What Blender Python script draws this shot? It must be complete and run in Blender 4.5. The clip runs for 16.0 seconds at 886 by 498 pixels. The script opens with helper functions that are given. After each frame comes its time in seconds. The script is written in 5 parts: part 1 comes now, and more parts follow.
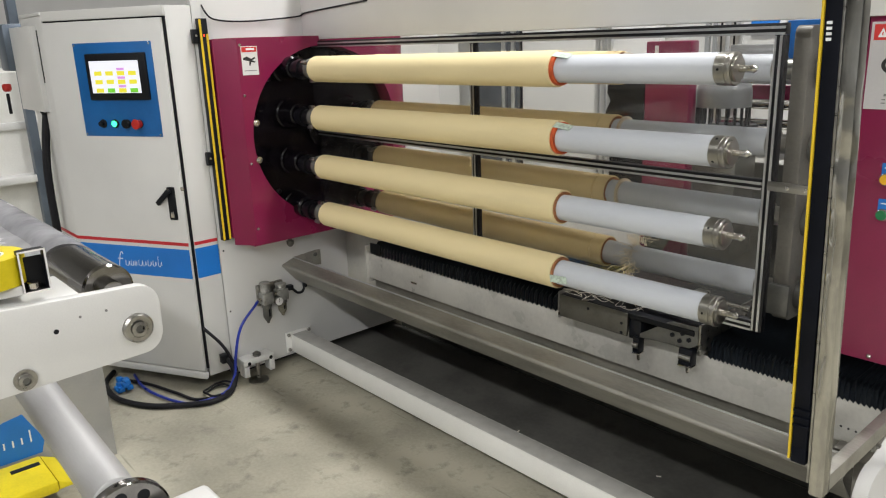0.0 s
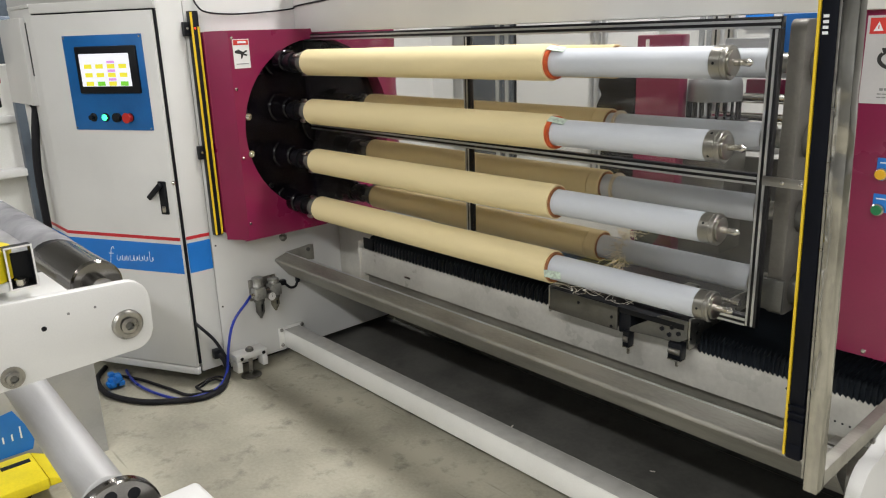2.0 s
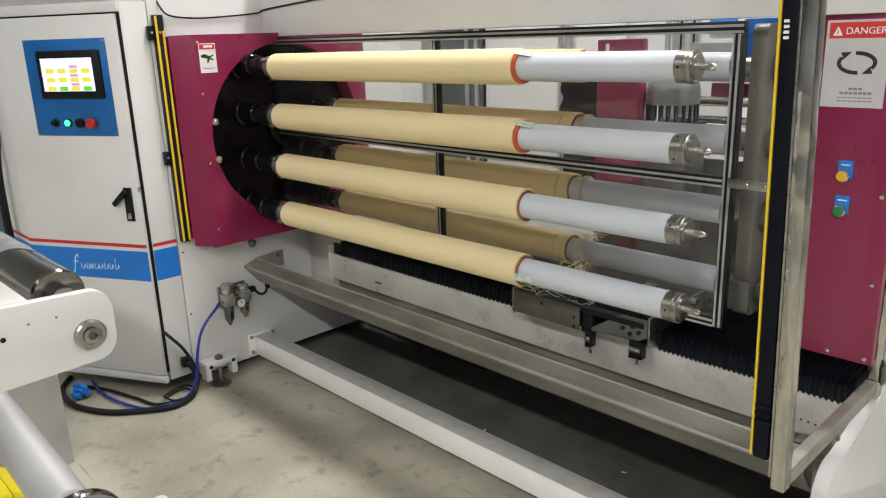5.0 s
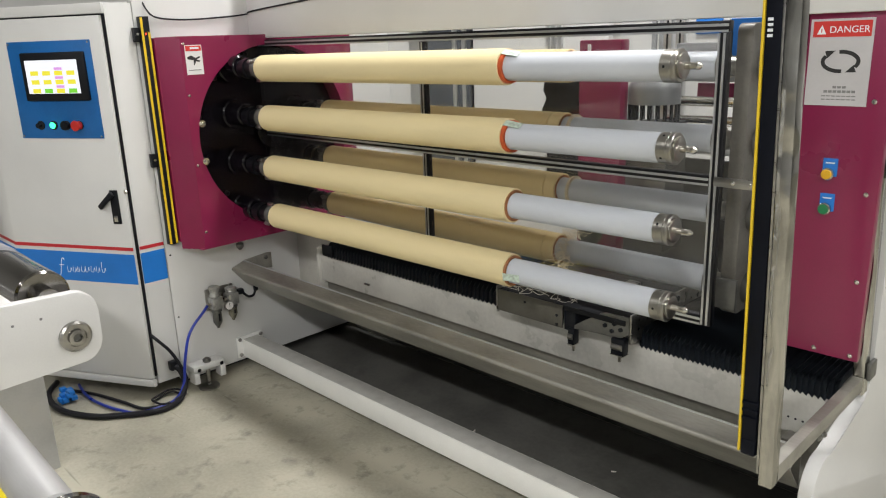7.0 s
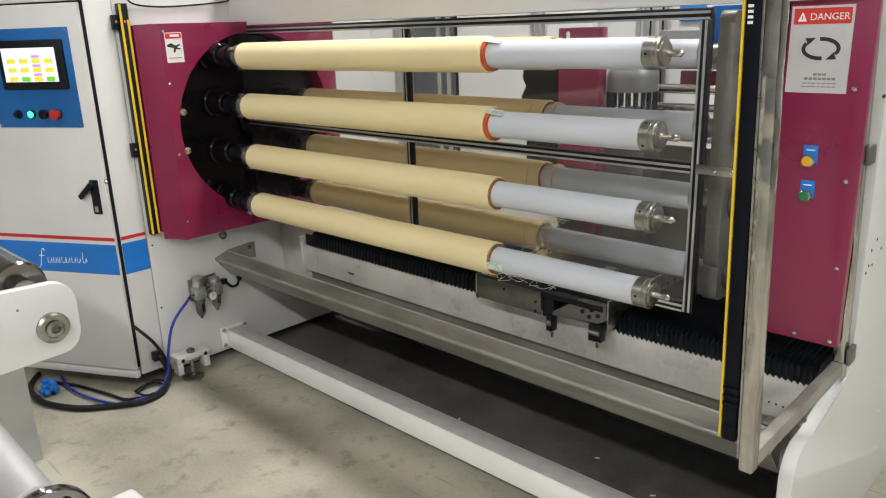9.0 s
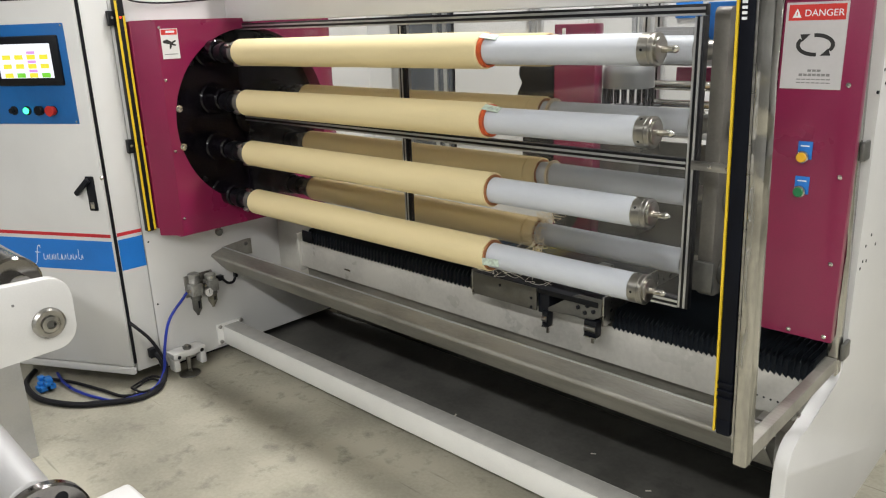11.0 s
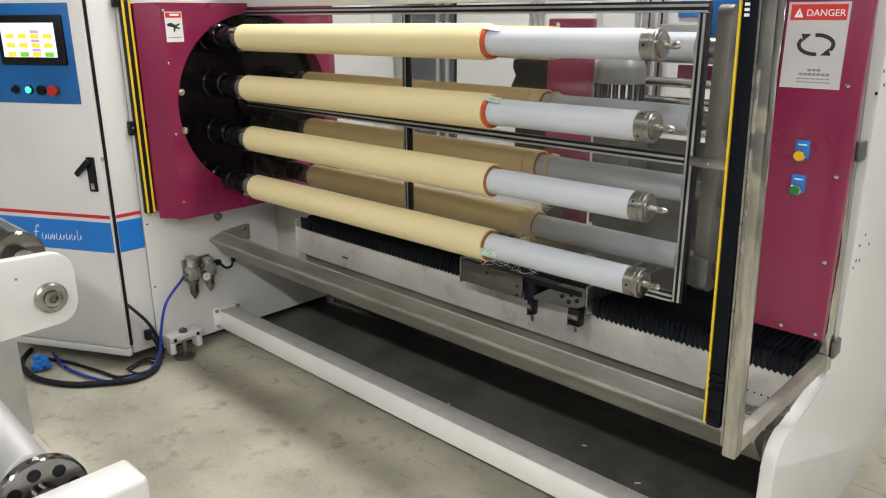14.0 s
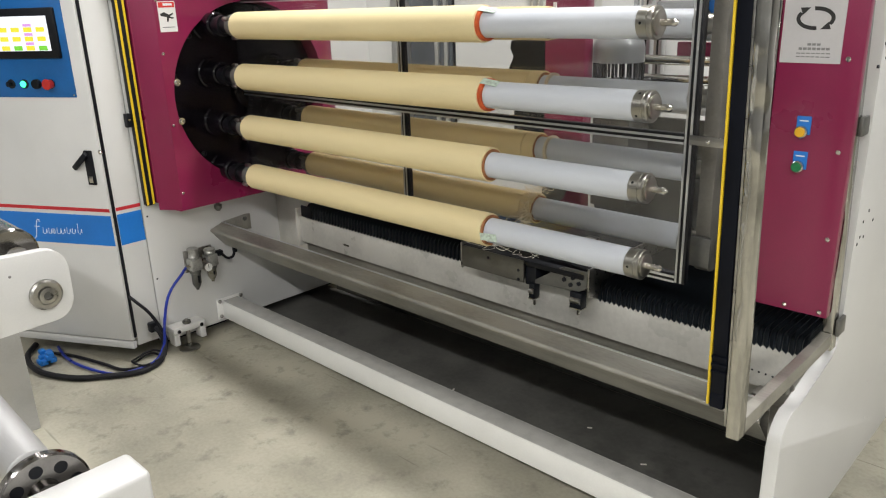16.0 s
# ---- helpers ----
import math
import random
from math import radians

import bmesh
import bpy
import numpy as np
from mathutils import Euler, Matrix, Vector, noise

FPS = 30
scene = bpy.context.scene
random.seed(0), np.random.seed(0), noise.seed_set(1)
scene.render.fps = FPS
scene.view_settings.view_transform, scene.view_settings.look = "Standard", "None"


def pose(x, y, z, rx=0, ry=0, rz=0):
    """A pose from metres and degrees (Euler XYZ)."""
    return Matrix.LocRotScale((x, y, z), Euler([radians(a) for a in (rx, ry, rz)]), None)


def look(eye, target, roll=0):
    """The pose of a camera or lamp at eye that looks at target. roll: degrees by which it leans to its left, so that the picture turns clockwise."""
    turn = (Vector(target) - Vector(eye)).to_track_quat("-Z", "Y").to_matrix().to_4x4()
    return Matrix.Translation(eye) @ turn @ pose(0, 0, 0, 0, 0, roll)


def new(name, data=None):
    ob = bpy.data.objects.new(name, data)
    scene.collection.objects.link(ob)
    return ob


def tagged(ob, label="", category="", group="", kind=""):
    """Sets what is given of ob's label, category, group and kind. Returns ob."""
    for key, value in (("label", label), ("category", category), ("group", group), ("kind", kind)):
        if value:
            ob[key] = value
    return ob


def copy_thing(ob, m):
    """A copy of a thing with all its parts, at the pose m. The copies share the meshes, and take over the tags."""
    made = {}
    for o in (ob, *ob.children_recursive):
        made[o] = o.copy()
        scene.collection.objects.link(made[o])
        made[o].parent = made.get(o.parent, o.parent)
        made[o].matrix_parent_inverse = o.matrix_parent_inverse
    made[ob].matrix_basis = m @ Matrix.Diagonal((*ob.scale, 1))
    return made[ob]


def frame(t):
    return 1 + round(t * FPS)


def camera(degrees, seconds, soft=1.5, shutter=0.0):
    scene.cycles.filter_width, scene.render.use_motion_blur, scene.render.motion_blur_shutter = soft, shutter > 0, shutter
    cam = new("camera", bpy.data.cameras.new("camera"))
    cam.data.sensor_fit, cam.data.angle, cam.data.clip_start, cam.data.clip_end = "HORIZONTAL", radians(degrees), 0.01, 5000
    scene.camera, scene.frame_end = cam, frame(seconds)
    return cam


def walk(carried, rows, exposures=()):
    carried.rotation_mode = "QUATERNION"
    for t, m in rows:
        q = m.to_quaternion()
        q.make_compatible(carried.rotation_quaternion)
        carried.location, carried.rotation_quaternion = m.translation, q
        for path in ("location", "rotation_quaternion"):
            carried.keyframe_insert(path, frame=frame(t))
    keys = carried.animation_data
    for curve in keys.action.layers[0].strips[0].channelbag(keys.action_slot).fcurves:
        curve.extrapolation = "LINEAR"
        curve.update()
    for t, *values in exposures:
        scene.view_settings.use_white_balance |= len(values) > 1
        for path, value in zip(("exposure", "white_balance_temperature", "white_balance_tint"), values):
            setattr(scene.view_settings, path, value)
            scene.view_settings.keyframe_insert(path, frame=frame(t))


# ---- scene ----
cam = camera(61.1, 16.0, soft=1.15)
PATH = [
    (0, (3.0, -1.698, 1.477), (1.553, -0.427, 0.938), -2.0),
    (0.5, (2.999, -1.697, 1.479), (1.549, -0.432, 0.931), -1.8),
    (1, (2.99, -1.693, 1.477), (1.546, -0.423, 0.929), -1.8),
    (1.5, (2.99, -1.684, 1.478), (1.551, -0.41, 0.926), -1.9),
    (2, (2.99, -1.688, 1.476), (1.557, -0.408, 0.921), -1.9),
    (2.5, (2.988, -1.691, 1.474), (1.564, -0.404, 0.912), -1.8),
    (3, (2.984, -1.69, 1.472), (1.57, -0.396, 0.9), -1.7),
    (3.5, (2.98, -1.684, 1.47), (1.577, -0.381, 0.892), -1.7),
    (4, (2.981, -1.679, 1.472), (1.588, -0.363, 0.899), -1.8),
    (4.5, (2.988, -1.68, 1.477), (1.6, -0.352, 0.921), -1.8),
    (7, (2.993, -1.678, 1.47), (1.628, -0.321, 0.928), -2.0),
    (7.5, (2.994, -1.672, 1.468), (1.639, -0.31, 0.912), -2.1),
    (8, (2.994, -1.669, 1.467), (1.649, -0.301, 0.902), -2.1),
    (8.5, (2.994, -1.667, 1.466), (1.655, -0.295, 0.895), -2.1),
    (9, (2.996, -1.669, 1.468), (1.662, -0.293, 0.896), -2.0),
    (11.5, (3.001, -1.67, 1.464), (1.676, -0.29, 0.881), -2.0),
    (12, (3.0, -1.669, 1.463), (1.678, -0.288, 0.876), -2.0),
    (12.5, (3.003, -1.671, 1.463), (1.683, -0.289, 0.874), -1.7),
    (13, (3.006, -1.679, 1.467), (1.689, -0.295, 0.875), -1.3),
    (13.5, (3.008, -1.67, 1.465), (1.692, -0.285, 0.873), -0.7),
    (14, (3.01, -1.689, 1.457), (1.694, -0.306, 0.862), -0.3),
    (14.5, (3.022, -1.678, 1.456), (1.699, -0.302, 0.857), -0.2),
    (15, (3.021, -1.678, 1.46), (1.692, -0.311, 0.856), -0.4),
    (15.5, (3.016, -1.671, 1.46), (1.686, -0.309, 0.847), -1.0),
    (16, (3.011, -1.666, 1.458), (1.693, -0.303, 0.822), -1.8),
]
walk(cam, [(t, look(eye, target, roll)) for t, eye, target, roll in PATH], [(0, -0.15), (4.5, -0.09), (7.0, -0.10), (9.0, -0.05), (11.5, 0.0), (16, -0.01)])
# carriage: seconds, metres along the rail
SLIDE = [(0, 0.085), (1.7, 0.084), (2.0, 0.070), (2.4, 0.042), (2.7, 0.041), (6.7, 0.041), (7.0, 0.020), (7.4, 0.0), (7.7, 0.0),
         (11.5, 0.0), (12.0, -0.028), (12.4, -0.040), (12.7, -0.041), (16, -0.041)]

# ---- world and light ----
world = bpy.data.worlds.new("world")
scene.world = world
world.use_nodes = True
world.node_tree.nodes["Background"].inputs[0].default_value = (0.9, 0.95, 1.0, 1)
world.node_tree.nodes["Background"].inputs[1].default_value = 0.05


# ---- helpers of this scene ----
def thing(name, at, label, category, group="", kind=""):
    ob = new(name)
    ob.location = at
    ob.empty_display_size = 0.05
    return tagged(ob, label, category, group, kind)


def base_of(ob):
    at = Vector((0, 0, 0))
    while ob:
        at += ob.location
        ob = ob.parent
    return at


def part(name, bm, material, parent=None, label="", smooth=True):
    """One mesh object; the bmesh is in world metres."""
    if parent:
        bmesh.ops.translate(bm, verts=bm.verts, vec=-base_of(parent))
    bmesh.ops.recalc_face_normals(bm, faces=bm.faces)
    me = bpy.data.meshes.new(name)
    bm.to_mesh(me)
    bm.free()
    me.materials.append(material)
    if smooth:
        me.shade_smooth()
        me.set_sharp_from_angle(angle=radians(35))
    ob = new(name, me)
    ob.parent = parent
    return tagged(ob, label)


def solid(name, bm, material, label, category, kind="", group=""):
    return tagged(part(name, bm, material), label, category, group, kind)


def box(x0, x1, y0, y1, z0, z1, bevel=0.0, bm=None, seg=2):
    bm = bm or bmesh.new()
    r = bmesh.ops.create_cube(bm, size=1)
    bmesh.ops.scale(bm, vec=(x1 - x0, y1 - y0, z1 - z0), verts=r["verts"])
    bmesh.ops.translate(bm, vec=((x0 + x1) / 2, (y0 + y1) / 2, (z0 + z1) / 2), verts=r["verts"])
    if bevel:
        edges = list({e for v in r["verts"] for e in v.link_edges})
        bmesh.ops.bevel(bm, geom=edges, offset=bevel, segments=seg, affect="EDGES", profile=0.5)
    return bm


AXIS = {"x": Matrix(((0, 0, 1, 0), (1, 0, 0, 0), (0, 1, 0, 0), (0, 0, 0, 1))),
        "y": Matrix(((0, 1, 0, 0), (0, 0, 1, 0), (1, 0, 0, 0), (0, 0, 0, 1))),
        "z": Matrix.Identity(4)}


def lathe(profile, at=(0, 0, 0), axis="x", seg=40, bm=None, closed=False, m=None):
    """Turned body: profile of (distance along the axis, radius)."""
    bm = bm or bmesh.new()
    m = m or (Matrix.Translation(at) @ AXIS[axis])
    rings = []
    for d, r in profile:
        ring = [bm.verts.new(m @ Vector((r * math.cos(a), r * math.sin(a), d)))
                for a in (2 * math.pi * i / seg for i in range(seg))]
        rings.append(ring)
    pairs = list(zip(rings, rings[1:])) + ([(rings[-1], rings[0])] if closed else [])
    for a, b in pairs:
        for i in range(seg):
            bm.faces.new((a[i], a[(i + 1) % seg], b[(i + 1) % seg], b[i]))
    if not closed:
        bm.faces.new(rings[0][::-1])
        bm.faces.new(rings[-1])
    return bm


def prism(outline, a, b, axis="x", bevel=0.0, bm=None):
    """A plate: the outline, in the two other axes in order, drawn from a to b along the axis."""
    bm = bm or bmesh.new()
    place = {"x": lambda p, d: (d, p[0], p[1]), "y": lambda p, d: (p[0], d, p[1]), "z": lambda p, d: (p[0], p[1], d)}[axis]
    lo = [bm.verts.new(place(p, a)) for p in outline]
    hi = [bm.verts.new(place(p, b)) for p in outline]
    n = len(outline)
    faces = [bm.faces.new(lo[::-1]), bm.faces.new(hi)]
    faces += [bm.faces.new((lo[i], lo[(i + 1) % n], hi[(i + 1) % n], hi[i])) for i in range(n)]
    if bevel:
        edges = list({e for f in faces[:2] for e in f.edges})
        bmesh.ops.bevel(bm, geom=edges, offset=bevel, segments=2, affect="EDGES", profile=0.5)
    return bm


def sweep(points, r, seg=10, bm=None, smooth_steps=6):
    """A round cable through the points."""
    bm = bm or bmesh.new()
    pts = [Vector(p) for p in points]
    path = []
    for i in range(len(pts) - 1):
        p0, p1, p2, p3 = pts[max(i - 1, 0)], pts[i], pts[i + 1], pts[min(i + 2, len(pts) - 1)]
        for k in range(smooth_steps):
            t = k / smooth_steps
            path.append(0.5 * (2 * p1 + (p2 - p0) * t + (2 * p0 - 5 * p1 + 4 * p2 - p3) * t * t + (3 * p1 - p0 - 3 * p2 + p3) * t ** 3))
    path.append(pts[-1])
    rings, side = [], None
    for i, p in enumerate(path):
        d = (path[min(i + 1, len(path) - 1)] - path[max(i - 1, 0)]).normalized()
        side = (side - d * side.dot(d)).normalized() if side else d.orthogonal().normalized()
        up = d.cross(side)
        rings.append([bm.verts.new(p + r * (math.cos(a) * side + math.sin(a) * up)) for a in (2 * math.pi * k / seg for k in range(seg))])
    for a, b in zip(rings, rings[1:]):
        for i in range(seg):
            bm.faces.new((a[i], a[(i + 1) % seg], b[(i + 1) % seg], b[i]))
    bm.faces.new(rings[0][::-1])
    bm.faces.new(rings[-1])
    return bm


def arc(cx, cy, r, a0, a1, n):
    return [(cx + r * math.cos(radians(a0 + (a1 - a0) * i / n)), cy + r * math.sin(radians(a0 + (a1 - a0) * i / n))) for i in range(n + 1)]


# ---- materials ----
def surface(name, color, rough=0.5, metal=0.0, vary=0.08, scale=6.0, fine=120.0, bump=0.05, rough_vary=0.1, dark=None,
            stretch=(1, 1, 1), spots=0.0, coat=0.0, glow=None, spec=0.5, scratches=False, waves=0.0):
    mat = bpy.data.materials.new(name)
    mat.use_nodes = True
    nt = mat.node_tree
    p = nt.nodes["Principled BSDF"]
    N, L = nt.nodes.new, nt.links.new
    tc = N("ShaderNodeTexCoord")
    mp = N("ShaderNodeMapping")
    mp.inputs["Scale"].default_value = stretch
    L(tc.outputs["Object"], mp.inputs[0])
    big, small = N("ShaderNodeTexNoise"), N("ShaderNodeTexNoise")
    big.inputs["Scale"].default_value, big.inputs["Detail"].default_value = scale, 6
    small.inputs["Scale"].default_value, small.inputs["Detail"].default_value = fine, 3
    L(mp.outputs[0], big.inputs[0])
    L(mp.outputs[0], small.inputs[0])
    mix = N("ShaderNodeMix")
    mix.data_type = "RGBA"
    lo = dark or tuple(c * (1 - 2.2 * vary) for c in color)
    hi = tuple(min(1, c * (1 + vary)) for c in color)
    mix.inputs["A"].default_value, mix.inputs["B"].default_value = (*lo, 1), (*hi, 1)
    ramp = N("ShaderNodeMapRange")
    ramp.inputs["From Min"].default_value, ramp.inputs["From Max"].default_value = 0.3, 0.62
    add = N("ShaderNodeMath")
    add.operation = "MULTIPLY_ADD"
    add.inputs[1].default_value, add.inputs[2].default_value = 0.25, -0.12
    sm = N("ShaderNodeMath")
    sm.operation = "ADD"
    L(small.outputs[0], add.inputs[0])
    L(big.outputs[0], sm.inputs[0])
    L(add.outputs[0], sm.inputs[1])
    L(sm.outputs[0], ramp.inputs["Value"])
    L(ramp.outputs[0], mix.inputs["Factor"])
    L(mix.outputs["Result"], p.inputs["Base Color"])
    if spots:
        sp = N("ShaderNodeTexNoise")
        sp.inputs["Scale"].default_value, sp.inputs["Detail"].default_value = spots, 9
        sp.inputs["Roughness"].default_value = 0.66
        L(tc.outputs["Object"], sp.inputs[0])
        cut = N("ShaderNodeMapRange")
        cut.inputs["From Min"].default_value, cut.inputs["From Max"].default_value = 0.545, 0.70
        L(sp.outputs[0], cut.inputs["Value"])
        m2 = N("ShaderNodeMix")
        m2.data_type = "RGBA"
        m2.inputs["B"].default_value = (*(c * 0.6 for c in color), 1)
        L(cut.outputs[0], m2.inputs["Factor"])
        L(mix.outputs["Result"], m2.inputs["A"])
        L(m2.outputs["Result"], p.inputs["Base Color"])
    if scratches:
        # thin dark scrape lines in two directions
        last = m2.outputs["Result"]
        for turn, seed in ((0.35, 0.0), (-0.9, 7.3)):
            sp_map, sn = N("ShaderNodeMapping"), N("ShaderNodeTexNoise")
            sp_map.inputs["Rotation"].default_value = (0, 0, turn)
            sp_map.inputs["Scale"].default_value = (1.6, 42.0, 1.0)
            sp_map.inputs["Location"].default_value = (seed, seed, 0)
            sn.inputs["Scale"].default_value, sn.inputs["Detail"].default_value = 1.0, 1
            L(tc.outputs["Object"], sp_map.inputs[0])
            L(sp_map.outputs[0], sn.inputs[0])
            edge = N("ShaderNodeMapRange")
            edge.inputs["From Min"].default_value, edge.inputs["From Max"].default_value = 0.735, 0.79
            edge.inputs["To Max"].default_value = 0.55
            L(sn.outputs[0], edge.inputs["Value"])
            m3 = N("ShaderNodeMix")
            m3.data_type = "RGBA"
            m3.inputs["B"].default_value = (*(c * 0.3 for c in color), 1)
            L(edge.outputs[0], m3.inputs["Factor"])
            L(last, m3.inputs["A"])
            last = m3.outputs["Result"]
        L(last, p.inputs["Base Color"])
    rr = N("ShaderNodeMapRange")
    rr.inputs["To Min"].default_value, rr.inputs["To Max"].default_value = max(0.03, rough - rough_vary), min(1, rough + rough_vary)
    L(big.outputs[0], rr.inputs["Value"])
    L(rr.outputs[0], p.inputs["Roughness"])
    p.inputs["Metallic"].default_value = metal
    p.inputs["Coat Weight"].default_value = coat
    p.inputs["Specular IOR Level"].default_value = spec
    p.inputs["Coat Roughness"].default_value = 0.12
    if bump:
        b = N("ShaderNodeBump")
        b.inputs["Strength"].default_value, b.inputs["Distance"].default_value = bump, 0.004
        L(small.outputs[0], b.inputs["Height"])
        L(b.outputs[0], p.inputs["Normal"])
        if waves:
            # slow buckles of thin sheet, which break up its reflections
            wn, wb = N("ShaderNodeTexNoise"), N("ShaderNodeBump")
            wn.inputs["Scale"].default_value, wn.inputs["Detail"].default_value = 7.0, 1
            wb.inputs["Strength"].default_value, wb.inputs["Distance"].default_value = waves, 0.03
            L(tc.outputs["Object"], wn.inputs[0])
            L(wn.outputs[0], wb.inputs["Height"])
            L(b.outputs[0], wb.inputs["Normal"])
            L(wb.outputs[0], p.inputs["Normal"])
    if glow:
        p.inputs["Emission Color"].default_value = (*glow[0], 1)
        p.inputs["Emission Strength"].default_value = glow[1]
    return mat


WHITE = surface("white_powder_coat", (0.66, 0.66, 0.65), 0.36, vary=0.03, scale=2.5, fine=300, bump=0.06)
WHITE_ROUGH = surface("white_machine_paint", (0.75, 0.745, 0.71), 0.45, vary=0.05, scale=3, fine=90, bump=0.08)
BASE_GREY = surface("grey_white_paint", (0.53, 0.52, 0.475), 0.30, vary=0.09, scale=5, fine=90, bump=0.06, rough_vary=0.12)
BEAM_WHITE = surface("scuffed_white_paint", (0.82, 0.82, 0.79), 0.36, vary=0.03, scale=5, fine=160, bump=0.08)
BEAM_GREY = surface("mottled_grey_paint", (0.47, 0.465, 0.44), 0.40, vary=0.06, scale=22, fine=210, bump=0.14)
BURGUNDY = surface("burgundy_paint", (0.22, 0.010, 0.060), 0.3, vary=0.06, scale=3, fine=250, bump=0.05, coat=0.3)
BLUE = surface("blue_paint", (0.004, 0.115, 0.37), 0.4, vary=0.08)
STRIPE_BLUE = surface("blue_vinyl", (0.01, 0.17, 0.58), 0.45, vary=0.04)
STRIPE_RED = surface("red_vinyl", (0.5, 0.02, 0.03), 0.45, vary=0.04)
BLACK = surface("black_plastic", (0.006, 0.007, 0.010), 0.4, vary=0.2, spec=0.25)
BLACK_GLOSS = surface("black_anodised", (0.006, 0.006, 0.008), 0.32, vary=0.2, spec=0.35)
DISC_BLACK = surface("black_turret_steel", (0.004, 0.003, 0.005), 0.16, vary=0.25, scale=10, spec=0.3)
BELLOWS = surface("black_bellows_cloth", (0.024, 0.031, 0.040), 0.42, vary=0.3, scale=25, fine=400, bump=0.2)
STEEL = surface("brushed_steel", (0.36, 0.35, 0.33), 0.30, metal=1, vary=0.12, scale=14, fine=220, bump=0.03, stretch=(0.15, 4, 4))
# tone blotches here stand for uneven reflections on the guard posts
STAINLESS = surface("stainless_sheet", (0.44, 0.43, 0.40), 0.12, metal=1, vary=0.15, scale=5, fine=60, bump=0.010, waves=0.8)
DULL = surface("dull_stained_steel", (0.33, 0.32, 0.285), 0.38, metal=0.55, vary=0.14, scale=6, fine=90, bump=0.03, stretch=(0.5, 2, 2), waves=0.15)
MATT_ALU = surface("matt_aluminium", (0.52, 0.52, 0.52), 0.5, metal=0.45, vary=0.05, scale=5, stretch=(0.3, 3, 3))
# white of the stand's far plate with its shadow put into the colour
STAND_SHADED = surface("shaded_white_paint", (0.42, 0.42, 0.41), 0.5, vary=0.05)
POLISHED = surface("polished_steel", (0.62, 0.60, 0.56), 0.16, metal=1, vary=0.1, scale=8)
ROLLER = surface("dark_chromed_roller", (0.22, 0.21, 0.20), 0.14, metal=1, vary=0.1, scale=6, stretch=(0.2, 3, 3))
GALV = surface("grey_steel_plate", (0.15, 0.15, 0.14), 0.42, metal=0.6, vary=0.12, scale=12)
TURNED = surface("turned_steel", (0.36, 0.35, 0.32), 0.3, metal=1, vary=0.04, scale=10, fine=260, bump=0.03, stretch=(5, 0.4, 0.4))
MATT_BLACK = surface("black_bar_housing", (0.004, 0.005, 0.009), 0.5, vary=0.2, spec=0.12)
CAST = surface("cast_zinc", (0.40, 0.40, 0.38), 0.35, metal=0.6, vary=0.15, scale=30)
SMOKE_BOWL = surface("smoky_plastic_bowl", (0.16, 0.15, 0.115), 0.25, vary=0.15, scale=20)
OLIVE = surface("olive_grey_plate", (0.105, 0.10, 0.085), 0.45, metal=0.4, vary=0.1, scale=14)
ALU = surface("aluminium_profile", (0.62, 0.63, 0.64), 0.35, metal=0.9, vary=0.06)
# same paper as KRAFT; dimmer light behind the screen put into its tint
KRAFT_REAR = surface("masking_paper_rear_tint", (0.80, 0.635, 0.34), 0.62, vary=0.035, scale=4, fine=240, bump=0.04, stretch=(0.4, 3, 3))
KRAFT = surface("masking_paper", (0.75, 0.635, 0.365), 0.62, vary=0.035, scale=4, fine=240, bump=0.04, stretch=(0.4, 3, 3))
CORE = surface("cardboard_core", (0.32, 0.13, 0.05), 0.8, vary=0.2, scale=30)
ORANGE = surface("orange_liner", (0.55, 0.09, 0.02), 0.5, vary=0.15, scale=40)
PVC = surface("white_pvc_sleeve", (0.55, 0.58, 0.63), 0.42, vary=0.03, scale=5, fine=200, bump=0.04, stretch=(0.3, 2, 2))
TAPE = surface("pale_green_tape", (0.50, 0.60, 0.52), 0.5, vary=0.15, scale=120)
CONCRETE = surface("concrete", (0.40, 0.38, 0.305), 0.55, vary=0.13, scale=2.6, fine=75, bump=0.18, spots=10.0, rough_vary=0.2, scratches=True)
FLOOR_SHADE = surface("shaded_concrete", (0.105, 0.103, 0.094), 0.6, vary=0.18, scale=4, fine=60, spots=5)
YELLOW = surface("yellow_paint", (0.74, 0.60, 0.01), 0.45, vary=0.08)
YELLOW_LINE = surface("yellow_plastic", (0.72, 0.50, 0.02), 0.4, vary=0.04)
RED = surface("red_plastic", (0.45, 0.02, 0.015), 0.4, vary=0.06)
GREEN = surface("green_plastic", (0.01, 0.17, 0.06), 0.35, vary=0.06)
BUTTON_YELLOW = surface("yellow_button", (0.75, 0.42, 0.02), 0.3, vary=0.04)
TUBE_BLUE = surface("blue_air_hose", (0.012, 0.03, 0.30), 0.3, vary=0.1)
CABLE = surface("black_cable", (0.009, 0.009, 0.012), 0.5, vary=0.2, spec=0.25)
TAIL_GREY = surface("weathered_grey_steel", (0.17, 0.162, 0.145), 0.45, metal=0.25, vary=0.12, scale=9)
# danger sign's white, greyed for the shading on its panel
SIGN_SHADED = surface("shaded_white_vinyl", (0.52, 0.51, 0.52), 0.5, vary=0.03)
PAPER = surface("white_label", (0.74, 0.73, 0.72), 0.5, vary=0.03)
LABEL_RED = surface("label_red", (0.6, 0.035, 0.03), 0.5, vary=0.03)
INK = surface("black_ink", (0.02, 0.02, 0.02), 0.6, vary=0.1)
INK_GREY = surface("grey_ink", (0.2, 0.2, 0.2), 0.6, vary=0.1)
WHITE_INK = surface("white_lettering", (0.8, 0.82, 0.85), 0.5, vary=0.02)
